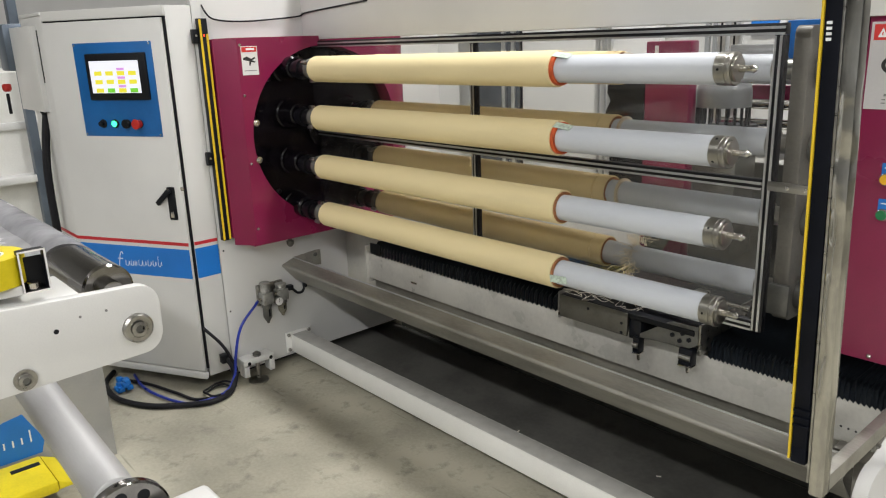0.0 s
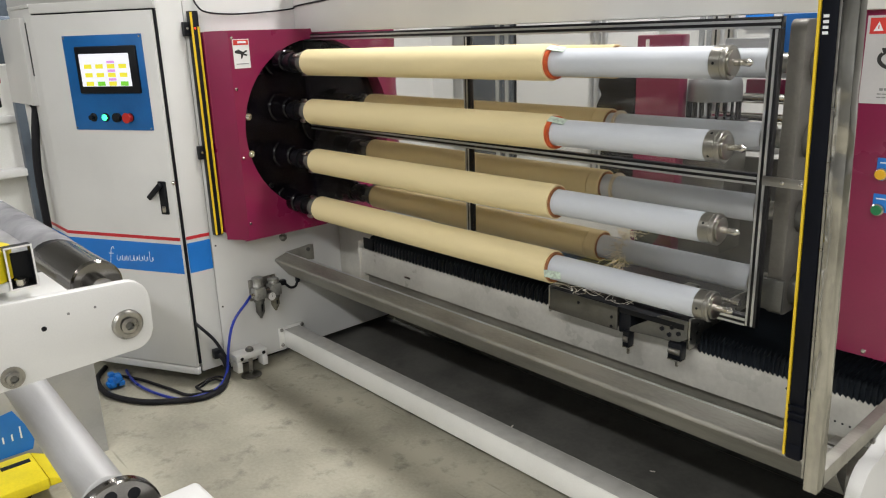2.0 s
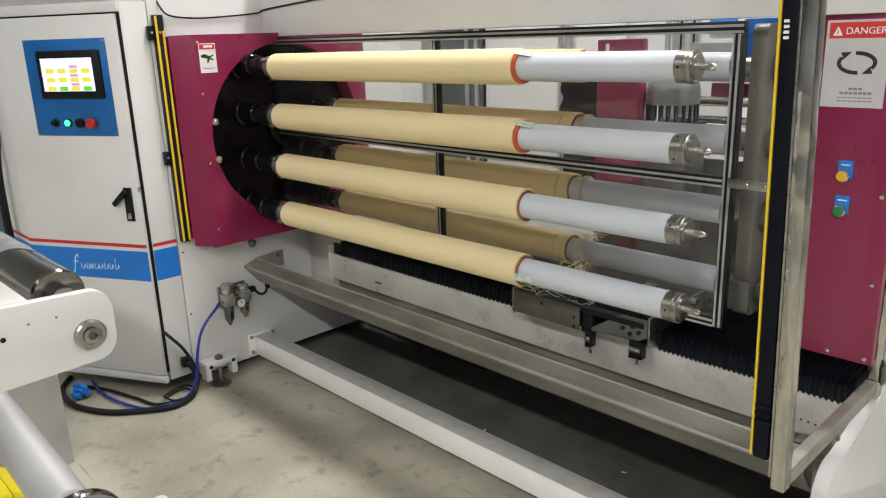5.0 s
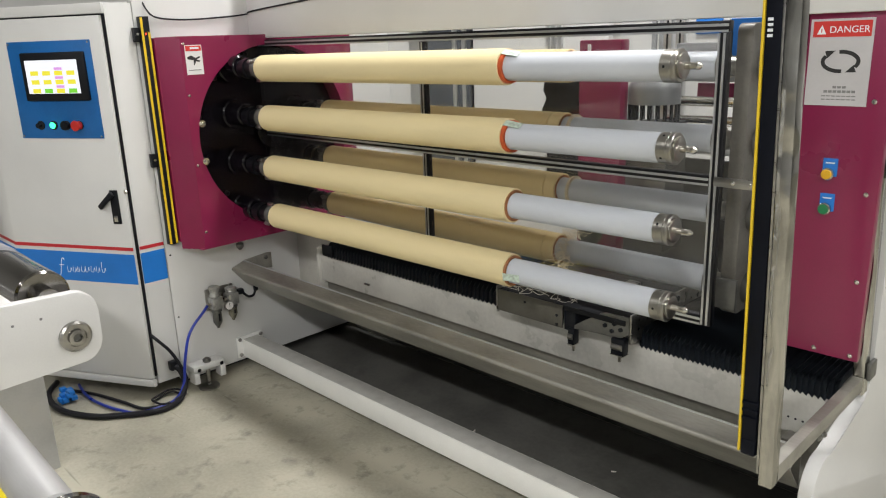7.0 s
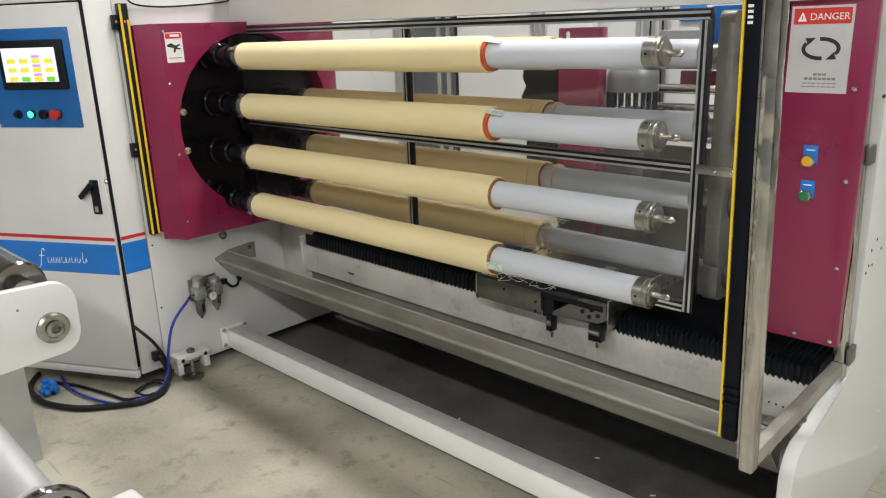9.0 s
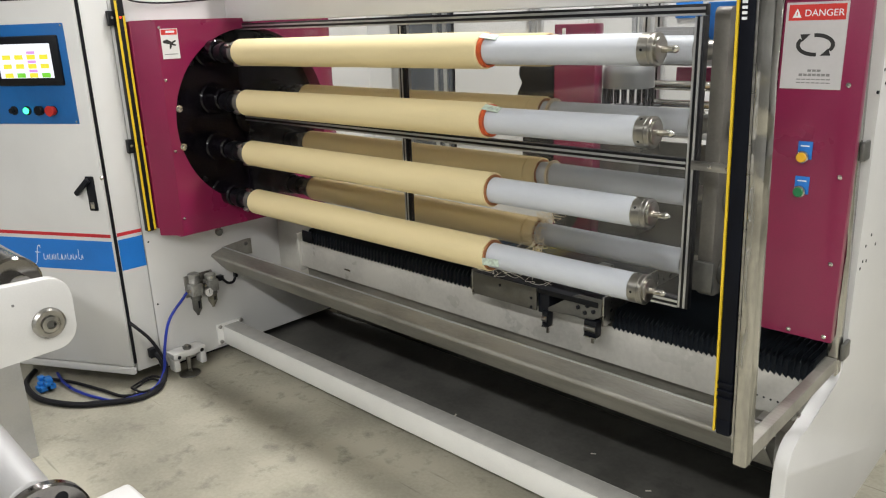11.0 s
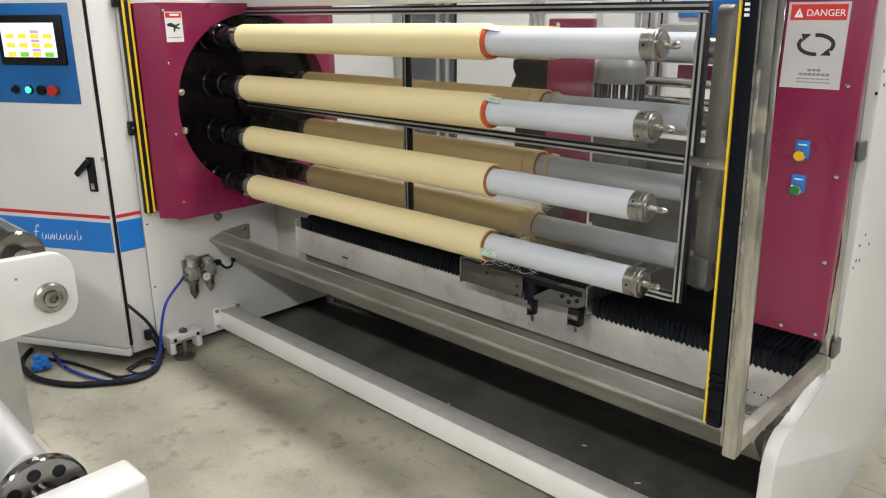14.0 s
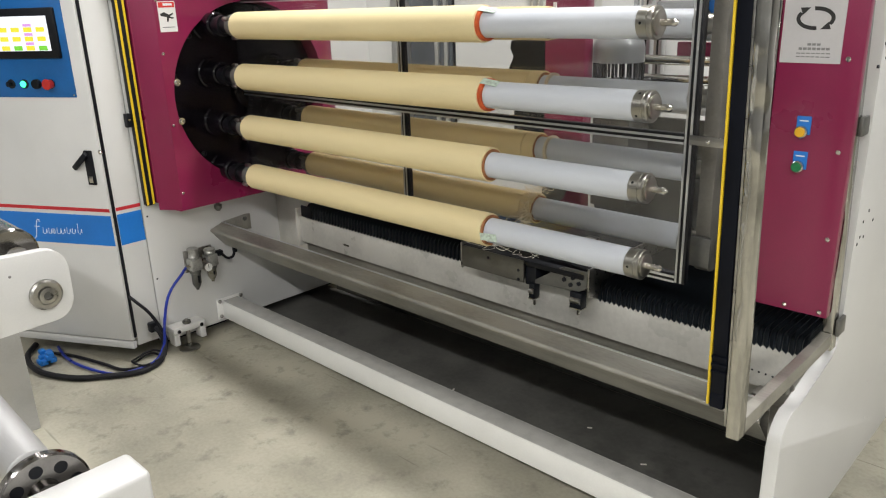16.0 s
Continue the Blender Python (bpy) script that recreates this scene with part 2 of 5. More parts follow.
FILM = surface("pale_plastic_film", (0.55, 0.55, 0.58), 0.25, vary=0.12, scale=9, bump=0.5, fine=16)
WALL = surface("painted_hall_wall", (0.62, 0.62, 0.62), 0.8, vary=0.04, scale=0.7)
# unseen walls darkened to cut fill light and deepen contrast
WALL_DARK = surface("dark_unseen_wall", (0.26, 0.265, 0.27), 0.6, vary=0.08, scale=0.7)
CEIL = surface("hall_ceiling", (0.5, 0.5, 0.5), 0.9, vary=0.04, scale=0.7)
GREY_BLUE = surface("grey_blue_steel", (0.12, 0.15, 0.19), 0.4, metal=0.4, vary=0.1)
MOTOR = surface("grey_motor_housing", (0.30, 0.31, 0.32), 0.4, vary=0.1, metal=0.3)
SMOKED = surface("dark_window", (0.09, 0.10, 0.115), 0.2, vary=0.1)
SCREEN = surface("lit_screen", (0.3, 0.3, 0.3), 0.3, vary=0.0, bump=0, glow=((0.86, 0.88, 0.95), 0.95))
SCR_Y = surface("lit_yellow_key", (0.1, 0.09, 0.02), 0.3, vary=0.0, bump=0, glow=((0.95, 0.86, 0.05), 0.95))
SCR_P = surface("lit_pink_key", (0.1, 0.06, 0.1), 0.3, vary=0.0, bump=0, glow=((0.80, 0.38, 0.88), 0.9))
SCR_G = surface("lit_green_key", (0.03, 0.1, 0.02), 0.3, vary=0.0, bump=0, glow=((0.25, 0.85, 0.05), 0.8))
LED = surface("lit_green_lamp", (0.05, 0.8, 0.3), 0.3, vary=0.0, bump=0, glow=((0.05, 1.0, 0.35), 2.5))
LED_RED = surface("lit_red_lamp", (0.8, 0.05, 0.02), 0.3, vary=0.0, bump=0, glow=((1.0, 0.05, 0.02), 2.0))
TUBE_LIGHT = surface("lamp_diffuser", (0.9, 0.9, 0.9), 0.5, vary=0, bump=0, glow=((1.0, 0.97, 0.92), 4.0))
STRAND = surface("white_paper_strand", (0.76, 0.73, 0.66), 0.8, vary=0.05)
SCRAP = surface("paper_scrap", (0.72, 0.62, 0.45), 0.8, vary=0.1)

GLASS = bpy.data.materials.new("clear_acrylic")
GLASS.use_nodes = True
_nt = GLASS.node_tree
_nt.nodes.remove(_nt.nodes["Principled BSDF"])
_tr, _gl, _mx, _lw, _df, _m2, _pw, _ma = (_nt.nodes.new("ShaderNode" + k) for k in ("BsdfTransparent", "BsdfGlossy", "MixShader", "LayerWeight", "BsdfDiffuse", "MixShader", "Math", "Math"))
_tr.inputs[0].default_value = (0.985, 0.985, 0.98, 1)
_gl.inputs["Roughness"].default_value = 0.03
_df.inputs[0].default_value = (0.6, 0.58, 0.54, 1)
_m2.inputs[0].default_value = 0.018
_pw.operation, _ma.operation = "POWER", "MULTIPLY_ADD"
_pw.inputs[1].default_value = 5
_ma.inputs[1].default_value, _ma.inputs[2].default_value = 0.9, 0.04
_nt.links.new(_lw.outputs["Facing"], _pw.inputs[0])
_nt.links.new(_pw.outputs[0], _ma.inputs[0])
_nt.links.new(_ma.outputs[0], _mx.inputs[0])
_nt.links.new(_tr.outputs[0], _mx.inputs[1])
_nt.links.new(_gl.outputs[0], _mx.inputs[2])
_nt.links.new(_mx.outputs[0], _m2.inputs[1])
_nt.links.new(_df.outputs[0], _m2.inputs[2])
_nt.links.new(_m2.outputs[0], _nt.nodes["Material Output"].inputs[0])


# ---- hall ----
HX0, HX1, HY0, HY1, HZ = -9.0, 11.0, -9.0, 8.0, 5.2
solid("floor", box(HX0, HX1, HY0, HY1, -0.2, 0), CONCRETE, "worn beige-grey concrete factory floor with dark spots", "floor", "structure")
solid("wall_north", box(HX0, HX1, HY1, HY1 + 0.2, 0, HZ), WALL, "light painted hall wall behind the machines", "wall", "structure")
solid("wall_south", box(HX0, HX1, HY0 - 0.2, HY0, 0, HZ), WALL_DARK, "unseen hall wall, dark to limit bounce light", "wall", "structure")
solid("wall_west", box(HX0 - 0.2, HX0, HY0 - 0.2, HY1 + 0.2, 0, HZ), WALL, "light painted hall wall", "wall", "structure")
solid("wall_east", box(HX1, HX1 + 0.2, HY0 - 0.2, HY1 + 0.2, 0, HZ), WALL_DARK, "unseen hall wall, dark to limit bounce light", "wall", "structure")
solid("ceiling", box(HX0, HX1, HY0, HY1, HZ, HZ + 0.2), CEIL, "pale hall ceiling", "ceiling", "structure")

# unseen strip lamps: place in the hall, watts; y -8.3 pair is added fill
LAMPS = ((1.2, -8.3, 45.0), (4.8, -8.3, 90.0),
         (-2.4, -4.9, 30.0), (1.2, -4.9, 105.0), (4.8, -4.9, 170.0), (8.4, -4.9, 315.0),
         (-6.0, 0.68, 22.0), (-2.4, 0.68, 75.0), (1.2, 0.68, 158.0), (4.8, 0.68, 95.0), (8.4, 0.68, 70.0),
         # the 70 W lamp is raised to brighten the far left wall
         (-6.0, 4.6, 70.0), (-2.4, 4.6, 12.0), (1.2, 4.6, 14.0), (4.8, 4.6, 14.0))


def ceiling_lights():
    first = None
    for x, y, power in LAMPS:
        at = (x, y, HZ - 0.4)
        if first is None:
            first = thing("ceiling_light", at, "unseen long white strip light hung below the hall ceiling", "ceiling light", "hall strip lights")
            part("housing", box(x - 0.75, x + 0.75, y - 0.12, y + 0.12, HZ - 0.36, HZ - 0.3, 0.01), WHITE, first)
            part("hanger", box(x - 0.01, x + 0.01, y - 0.01, y + 0.01, HZ - 0.3, HZ), ALU, first)
            part("diffuser", box(x - 0.73, x + 0.73, y - 0.1, y + 0.1, HZ - 0.39, HZ - 0.362, 0.008), TUBE_LIGHT, first)
        else:
            copy_thing(first, Matrix.Translation(at))
        data = bpy.data.lights.new("strip_lamp", "AREA")
        data.shape, data.size, data.size_y, data.energy, data.color = "RECTANGLE", 1.5, 0.3, power, (1.0, 0.985, 0.97)
        lamp = new("strip_lamp", data)
        lamp.location = (x, y, HZ - 0.42)


ceiling_lights()

# ---- machine frame ----
ZC, YC, RC = 1.095, 0.170, 0.374     # centre and radius of the round opening of the turret cover
SHAFT_Z = (1.382, 1.187, 0.984, 0.782)
REAR_Z = (1.372, 1.178, 0.982, 0.778)
DU = Vector((-0.882, -0.472, 0)).normalized()   # along the slanted door
DO = Vector((0.0, -0.475, 0))
DN = Vector((0.472, -0.882, 0)).normalized()    # out of the door
DOORM = Matrix(((DU.x, DN.x, 0, DO.x), (DU.y, DN.y, 0, DO.y), (0, 0, 1, 0), (0, 0, 0, 1)))
DOOR_W = 0.612


def on_door(bm):
    """Moves what was built as (along the door, out of it, up) onto the slanted door."""
    bmesh.ops.transform(bm, matrix=DOORM, verts=bm.verts)
    return bm


def left_housing():
    end = DO + DU * (DOOR_W + 0.004)
    house = thing("machine_housing", (-0.4, -0.2, 0), "white powder-coated machine end housing with blue and red stripes", "machine housing")
    # side plate towards the shafts, with the strip beside the door
    part("side_plate", box(-0.04, 0.0, -0.352, 0.95, 0.045, 2.1, 0.002), WHITE, house)
    part("edge_strip", box(-0.04, 0.0, -0.462, -0.355, 0.07, 1.64, 0.003), WHITE, house)
    # body behind the door
    out = [(-0.045, -0.46), (-0.045, 0.9), (-0.87, 0.9), (-0.87, end.y + 0.015), (end.x, end.y + 0.015), (DO.x - 0.03, DO.y + 0.012)]
    part("body", prism(out, 0.075, 1.633, "z"), WHITE, house)
    part("plinth", prism([(x * 0.94 - 0.04, y * 0.7 + 0.04) for x, y in out], 0.0, 0.07, "z"), BLACK, house)
    part("front_panel", box(-0.875, end.x - 0.004, end.y, end.y + 0.012, 0.075, 1.6255, 0.003), WHITE, house)
    part("top_panel", on_door(box(-0.01, DOOR_W, -0.01, 0.006, 1.6015, 1.640, 0.002)), WHITE, house)
    part("front_top_panel", box(-0.875, end.x - 0.004, end.y - 0.004, end.y + 0.010, 1.626, 1.640, 0.002), WHITE, house)
    part("gasket", on_door(box(-0.005, 0.0025, -0.02, -0.002, 0.11, 1.600)), BLACK, house)
    part("gasket", on_door(box(0.0, DOOR_W, -0.02, -0.002, 1.5955, 1.6005)), BLACK, house)
    part("sill", on_door(box(0.0, DOOR_W + 0.01, -0.01, 0.012, 0.062, 0.094, 0.003)), WHITE, house)
    # stripes on the strip
    part("blue_stripe", box(-0.01, 0.0012, -0.460, -0.357, 0.525, 0.656), STRIPE_BLUE, house)
    part("red_stripe", box(-0.01, 0.0012, -0.460, -0.357, 0.671, 0.685), STRIPE_RED, house)
    part("blue_stripe", box(-0.875, end.x - 0.003, end.y - 0.0012, end.y + 0.003, 0.525, 0.652), STRIPE_BLUE, house)
    part("red_stripe", box(-0.875, end.x - 0.003, end.y - 0.0012, end.y + 0.003, 0.669, 0.683), STRIPE_RED, house)
    for z in (0.34, 0.62, 1.02, 1.42):
        part("screw", lathe([(0, 0.004), (0.0015, 0.004), (0.003, 0.002)], (0.0, -0.335, z), "x", 12), BLACK, house)
    # the hinged door
    door = part("door", on_door(box(0.003, DOOR_W, -0.012, 0.010, 0.098, 1.595, 0.005)), WHITE, house, "white door with a lit control panel")
    part("blue_stripe", on_door(box(0.005, DOOR_W - 0.001, 0.005, 0.0113, 0.528, 0.656)), STRIPE_BLUE, door)
    part("red_stripe", on_door(box(0.005, DOOR_W - 0.001, 0.005, 0.0113, 0.672, 0.686)), STRIPE_RED, door)
    part("panel", on_door(box(0.060, 0.457, 0.005, 0.014, 1.132, 1.509, 0.002)), BLUE, door, "blue control panel plate")
    part("bezel", on_door(box(0.090, 0.396, 0.008, 0.024, 1.280, 1.466, 0.006)), BLACK, door, "black touch screen bezel")
    part("screen", on_door(box(0.125, 0.374, 0.015, 0.0248, 1.309, 1.437)), SCREEN, door, "lit touch screen with coloured keys")
    for row, z in enumerate((1.388, 1.354, 1.320)):
        for col, s in enumerate((0.334, 0.276, 0.218, 0.160)):
            m = SCR_G if (row, col) in ((2, 1), (2, 3)) else SCR_Y
            part("key", on_door(box(s - 0.019, s + 0.019, 0.022, 0.0256, z - 0.009, z + 0.008)), m, door)
            if col == 2:
                part("key", on_door(box(s - 0.020, s + 0.018, 0.022, 0.0256, z + 0.011, z + 0.021)), SCR_P, door)
    for s, mat, r, d in ((0.354, BLACK, 0.011, 0.022), (0.290, LED, 0.013, 0.014), (0.228, BLACK, 0.019, 0.02), (0.166, RED, 0.021, 0.03)):
        m = DOORM @ Matrix.Translation((s, 0.012, 1.184)) @ Matrix.Rotation(radians(-90), 4, "X")
        part("button_ring", lathe([(0, 0.018), (0.005, 0.018), (0.007, 0.014)], seg=24, m=m), BLACK, door)
        part("button", lathe([(0.0, r * 0.8), (d - 0.006, r * 0.8), (d - 0.003, r), (d, r * 0.9)], seg=24, m=m), mat, door)
    for s in (0.069, 0.448):
        for z in (1.141, 1.500):
            m = DOORM @ Matrix.Translation((s, 0.013, z)) @ Matrix.Rotation(radians(-90), 4, "X")
            part("screw", lathe([(0, 0.004), (0.002, 0.004), (0.003, 0.002)], seg=10, m=m), POLISHED, door)
    # handle
    handle = part("handle_plate", on_door(box(0.038, 0.076, 0.008, 0.018, 0.785, 0.925, 0.004)), BLACK, door, "black swing handle")
    bm = box(-0.011, 0.011, 0.0, 0.016, -0.085, 0.006, 0.005)
    bmesh.ops.transform(bm, matrix=Matrix.Translation((0.057, 0.02, 0.910)) @ Matrix.Rotation(radians(-48), 4, "Y"), verts=bm.verts)
    part("lever", on_door(bm), BLACK, handle)
    part("lock", on_door(box(0.048, 0.066, 0.015, 0.021, 0.795, 0.822, 0.002)), POLISHED, handle)
    # wordmark drawn as plain strokes
    first = [(0.404, 0.0105, 0.541), (0.392, 0.0105, 0.553), (0.384, 0.0105, 0.588), (0.376, 0.0105, 0.618), (0.366, 0.0105, 0.626), (0.362, 0.0105, 0.616)]
    part("wordmark_stroke", on_door(sweep(first, 0.0019, 8)), WHITE_INK, door)
    # the rest of the wordmark: short slanted strokes and bows, not lettered
    for k, (at, tall, wide) in enumerate(((0.347, 0.026, 0.014), (0.318, 0.024, 0.010), (0.296, 0.024, 0.004), (0.276, 0.026, 0.016), (0.256, 0.024, 0.014), (0.226, 0.026, 0.013), (0.199, 0.024, 0.011), (0.170, 0.044, 0.012))):
        z = 0.565 + 0.0012 * k
        pts = [(at + 0.003, 0.0108, z + tall), (at + 0.005, 0.0108, z + 0.004), (at - wide * 0.4, 0.0108, z), (at - wide * 0.8, 0.0108, z + 0.012), (at - wide, 0.0108, z + 0.020), (at - wide * 1.1, 0.0108, z + 0.004)]
        part("wordmark_stroke", on_door(sweep(pts, 0.0014, 6, smooth_steps=4)), WHITE_INK, door)
    part("wordmark_stroke", on_door(box(0.366, 0.392, 0.008, 0.0121, 0.594, 0.597)), WHITE_INK, door)
    for z in (0.919,):
        m = DOORM @ Matrix.Translation((0.0, 0.006, z)) @ Matrix.Rotation(radians(-90), 4, "X")
        part("catch_bolt", lathe([(0, 0.009), (0.006, 0.009), (0.009, 0.005)], seg=16, m=m), POLISHED, house)
    # junction box with its lever on the front face
    jb = part("junction_box", box(end.x - 0.46, end.x - 0.10, end.y - 0.022, end.y + 0.25, 1.225, 1.59, 0.004), WHITE, house, "white junction box with cable gland")
    part("seam", box(end.x - 0.098, end.x - 0.09, end.y - 0.003, end.y + 0.003, 1.35, 1.57), BLACK, jb)
    part("gland", lathe([(0, 0.016), (0.02, 0.018), (0.022, 0.022), (0.03, 0.022)], (end.x - 0.17, end.y - 0.0, 1.197), "z", 20), BLACK, jb)
    part("conduit", sweep([(end.x - 0.17, end.y - 0.0, 1.205), (end.x - 0.165, end.y - 0.02, 1.1), (end.x - 0.15, end.y - 0.04, 0.95), (end.x - 0.16, end.y - 0.04, 0.75), (end.x - 0.19, end.y - 0.03, 0.45), (end.x - 0.2, end.y - 0.03, 0.02)], 0.017), CABLE, jb, "black cable conduit")
    part("switch_box", box(end.x - 0.60, end.x - 0.461, end.y - 0.05, end.y + 0.1, 1.40, 1.61, 0.01), GREY_BLUE, house)
    part("lever", box(end.x - 0.475, end.x - 0.463, end.y - 0.08, end.y - 0.066, 1.205, 1.300, 0.004), BLACK, house)
    part("knob", lathe([(0, 0.012), (0.01, 0.02), (0.03, 0.02), (0.035, 0.014)], (end.x - 0.475, end.y - 0.07, 1.308), "z", 16), RED, house)
    return house


left_housing()


def turret_cover():
    """Burgundy box with a round mouth, on the side plate."""
    cover = thing("turret_cover", (0.06, YC, ZC), "glossy burgundy painted sheet-metal turret cover with a round opening", "machine cover")
    y0, y1, z0, z1, x1 = -0.238, 0.60, 0.648, 1.506, 0.13
    bm = bmesh.new()
    n = 96
    ring_f, ring_b, outer = [], [], []
    for i in range(n):
        a = 2 * math.pi * i / n
        c, s = math.cos(a), math.sin(a)
        ring_f.append(bm.verts.new((x1, YC + RC * c, ZC + RC * s)))
        ring_b.append(bm.verts.new((0.03, YC + RC * c, ZC + RC * s)))
        k = min((y1 - YC) / c if c > 1e-6 else (y0 - YC) / c if c < -1e-6 else 9, (z1 - ZC) / s if s > 1e-6 else (z0 - ZC) / s if s < -1e-6 else 9)
        outer.append(bm.verts.new((x1, YC + k * c, ZC + k * s)))
    corners = []
    for i in range(n):
        j = (i + 1) % n
        a, b = outer[i].co, outer[j].co
        if abs(a.y - b.y) > 1e-6 and abs(a.z - b.z) > 1e-6:
            cy = y1 if max(a.y, b.y) > YC else y0
            cz = z1 if max(a.z, b.z) > ZC else z0
            v = bm.verts.new((x1, cy, cz))
            bm.faces.new((ring_f[i], outer[i], v, outer[j], ring_f[j]))
        else:
            bm.faces.new((ring_f[i], outer[i], outer[j], ring_f[j]))
        bm.faces.new((ring_f[i], ring_f[j], ring_b[j], ring_b[i]))
    part("face", bm, BURGUNDY, cover)
    # folded sides
    ch = [(0.045, -0.298), (x1 - 0.001, y0), (x1 - 0.001, y0 + 0.006), (0.045, -0.29)]
    part("chamfer", prism(ch, z0, z1 + 0.002, "z", 0.001), BURGUNDY, cover)
    part("flange", box(0.002, 0.045, -0.300, -0.294, z0 + 0.03, z1, 0.001), BURGUNDY, cover)
    part("top", box(0.002, x1 - 0.002, -0.25, y1, z1 - 0.003, z1 + 0.003), BURGUNDY, cover)
    part("underside", box(0.002, x1 - 0.002, -0.25, y1, z0 - 0.003, z0 + 0.002), BURGUNDY, cover)
    part("rear_side", box(0.002, x1, y1 - 0.003, y1 + 0.002, z0, z1), BURGUNDY, cover)
    for y, z in ((-0.186, 1.166), (-0.189, 1.012)):
        part("bolt", lathe([(0, 0.014), (0.004, 0.014), (0.004, 0.009), (0.012, 0.009), (0.013, 0.006), (0.008, 0.005)], (x1, y, z), "x", 20), POLISHED, cover)
    for z in (0.72, 1.0, 1.28, 1.48):
        part("screw", lathe([(0, 0.006), (0.002, 0.006), (0.004, 0.003)], (x1, y0 + 0.012, z), "x", 12), POLISHED, cover)
    for y in (-0.03, 0.335):
        part("stay_bolt", lathe([(z0 - 0.062, 0.008), (z0 - 0.05, 0.017), (z0 - 0.035, 0.017), (z0 - 0.035, 0.009), (z0 - 0.02, 0.009), (z0 - 0.02, 0.02), (z0 - 0.0035, 0.02)], (0.045, y, 0), "z", 16), GALV, cover)
    # warning label on the cover
    lab = part("warning_label", box(x1, x1 + 0.0012, -0.223, -0.151, 1.361, 1.475), PAPER, cover, "small white warning label with a red heading")
    part("heading", box(x1 + 0.001, x1 + 0.0018, -0.220, -0.154, 1.452, 1.472), LABEL_RED, lab)
    part("bar", box(x1 + 0.0015, x1 + 0.0024, -0.201, -0.164, 1.459, 1.467), WHITE_INK, lab)
    hnd = [(-0.217, 1.429), (-0.199, 1.435), (-0.181, 1.425), (-0.164, 1.432), (-0.162, 1.427), (-0.177, 1.418), (-0.162, 1.414), (-0.165, 1.409), (-0.181, 1.412), (-0.187, 1.398), (-0.192, 1.399), (-0.190, 1.416), (-0.215, 1.421)]
    part("pictogram", prism(hnd, x1 + 0.001, x1 + 0.0018, "x"), INK, lab)
    part("bar", box(x1 + 0.001, x1 + 0.0018, -0.214, -0.161, 1.377, 1.380), INK_GREY, lab)
    return cover


turret_cover()


def turret():
    """Black disc in the cover's mouth, with the sockets of the eight shafts."""
    t = thing("turret", (0.03, YC, ZC), "black steel turret disc carrying eight winding shafts", "turret")
    part("disc", lathe([(0.0, 0.371), (0.05, 0.371), (0.055, 0.366)], (0.004, YC, ZC), "x", 96), DISC_BLACK, t)
    part("hub", lathe([(0.0, 0.07), (0.02, 0.07), (0.025, 0.06)], (0.058, YC, ZC), "x", 40), DISC_BLACK, t)
    for y, heights in ((0.0, SHAFT_Z), (0.30, REAR_Z)):
        for z in heights:
            part("socket", lathe([(0, 0.066), (0.03, 0.066), (0.036, 0.060), (0.036, 0.046), (0.11, 0.046), (0.116, 0.04)], (0.058, y, z), "x", 40), DISC_BLACK, t)
    for a in range(12):
        y, z = YC + 0.345 * math.cos(radians(a * 30 + 15)), ZC + 0.345 * math.sin(radians(a * 30 + 15))
        part("bolt", lathe([(0, 0.012), (0.009, 0.012), (0.011, 0.009), (0.006, 0.006)], (0.059, y, z), "x", 16), BLACK_GLOSS, t)
    return t


turret()


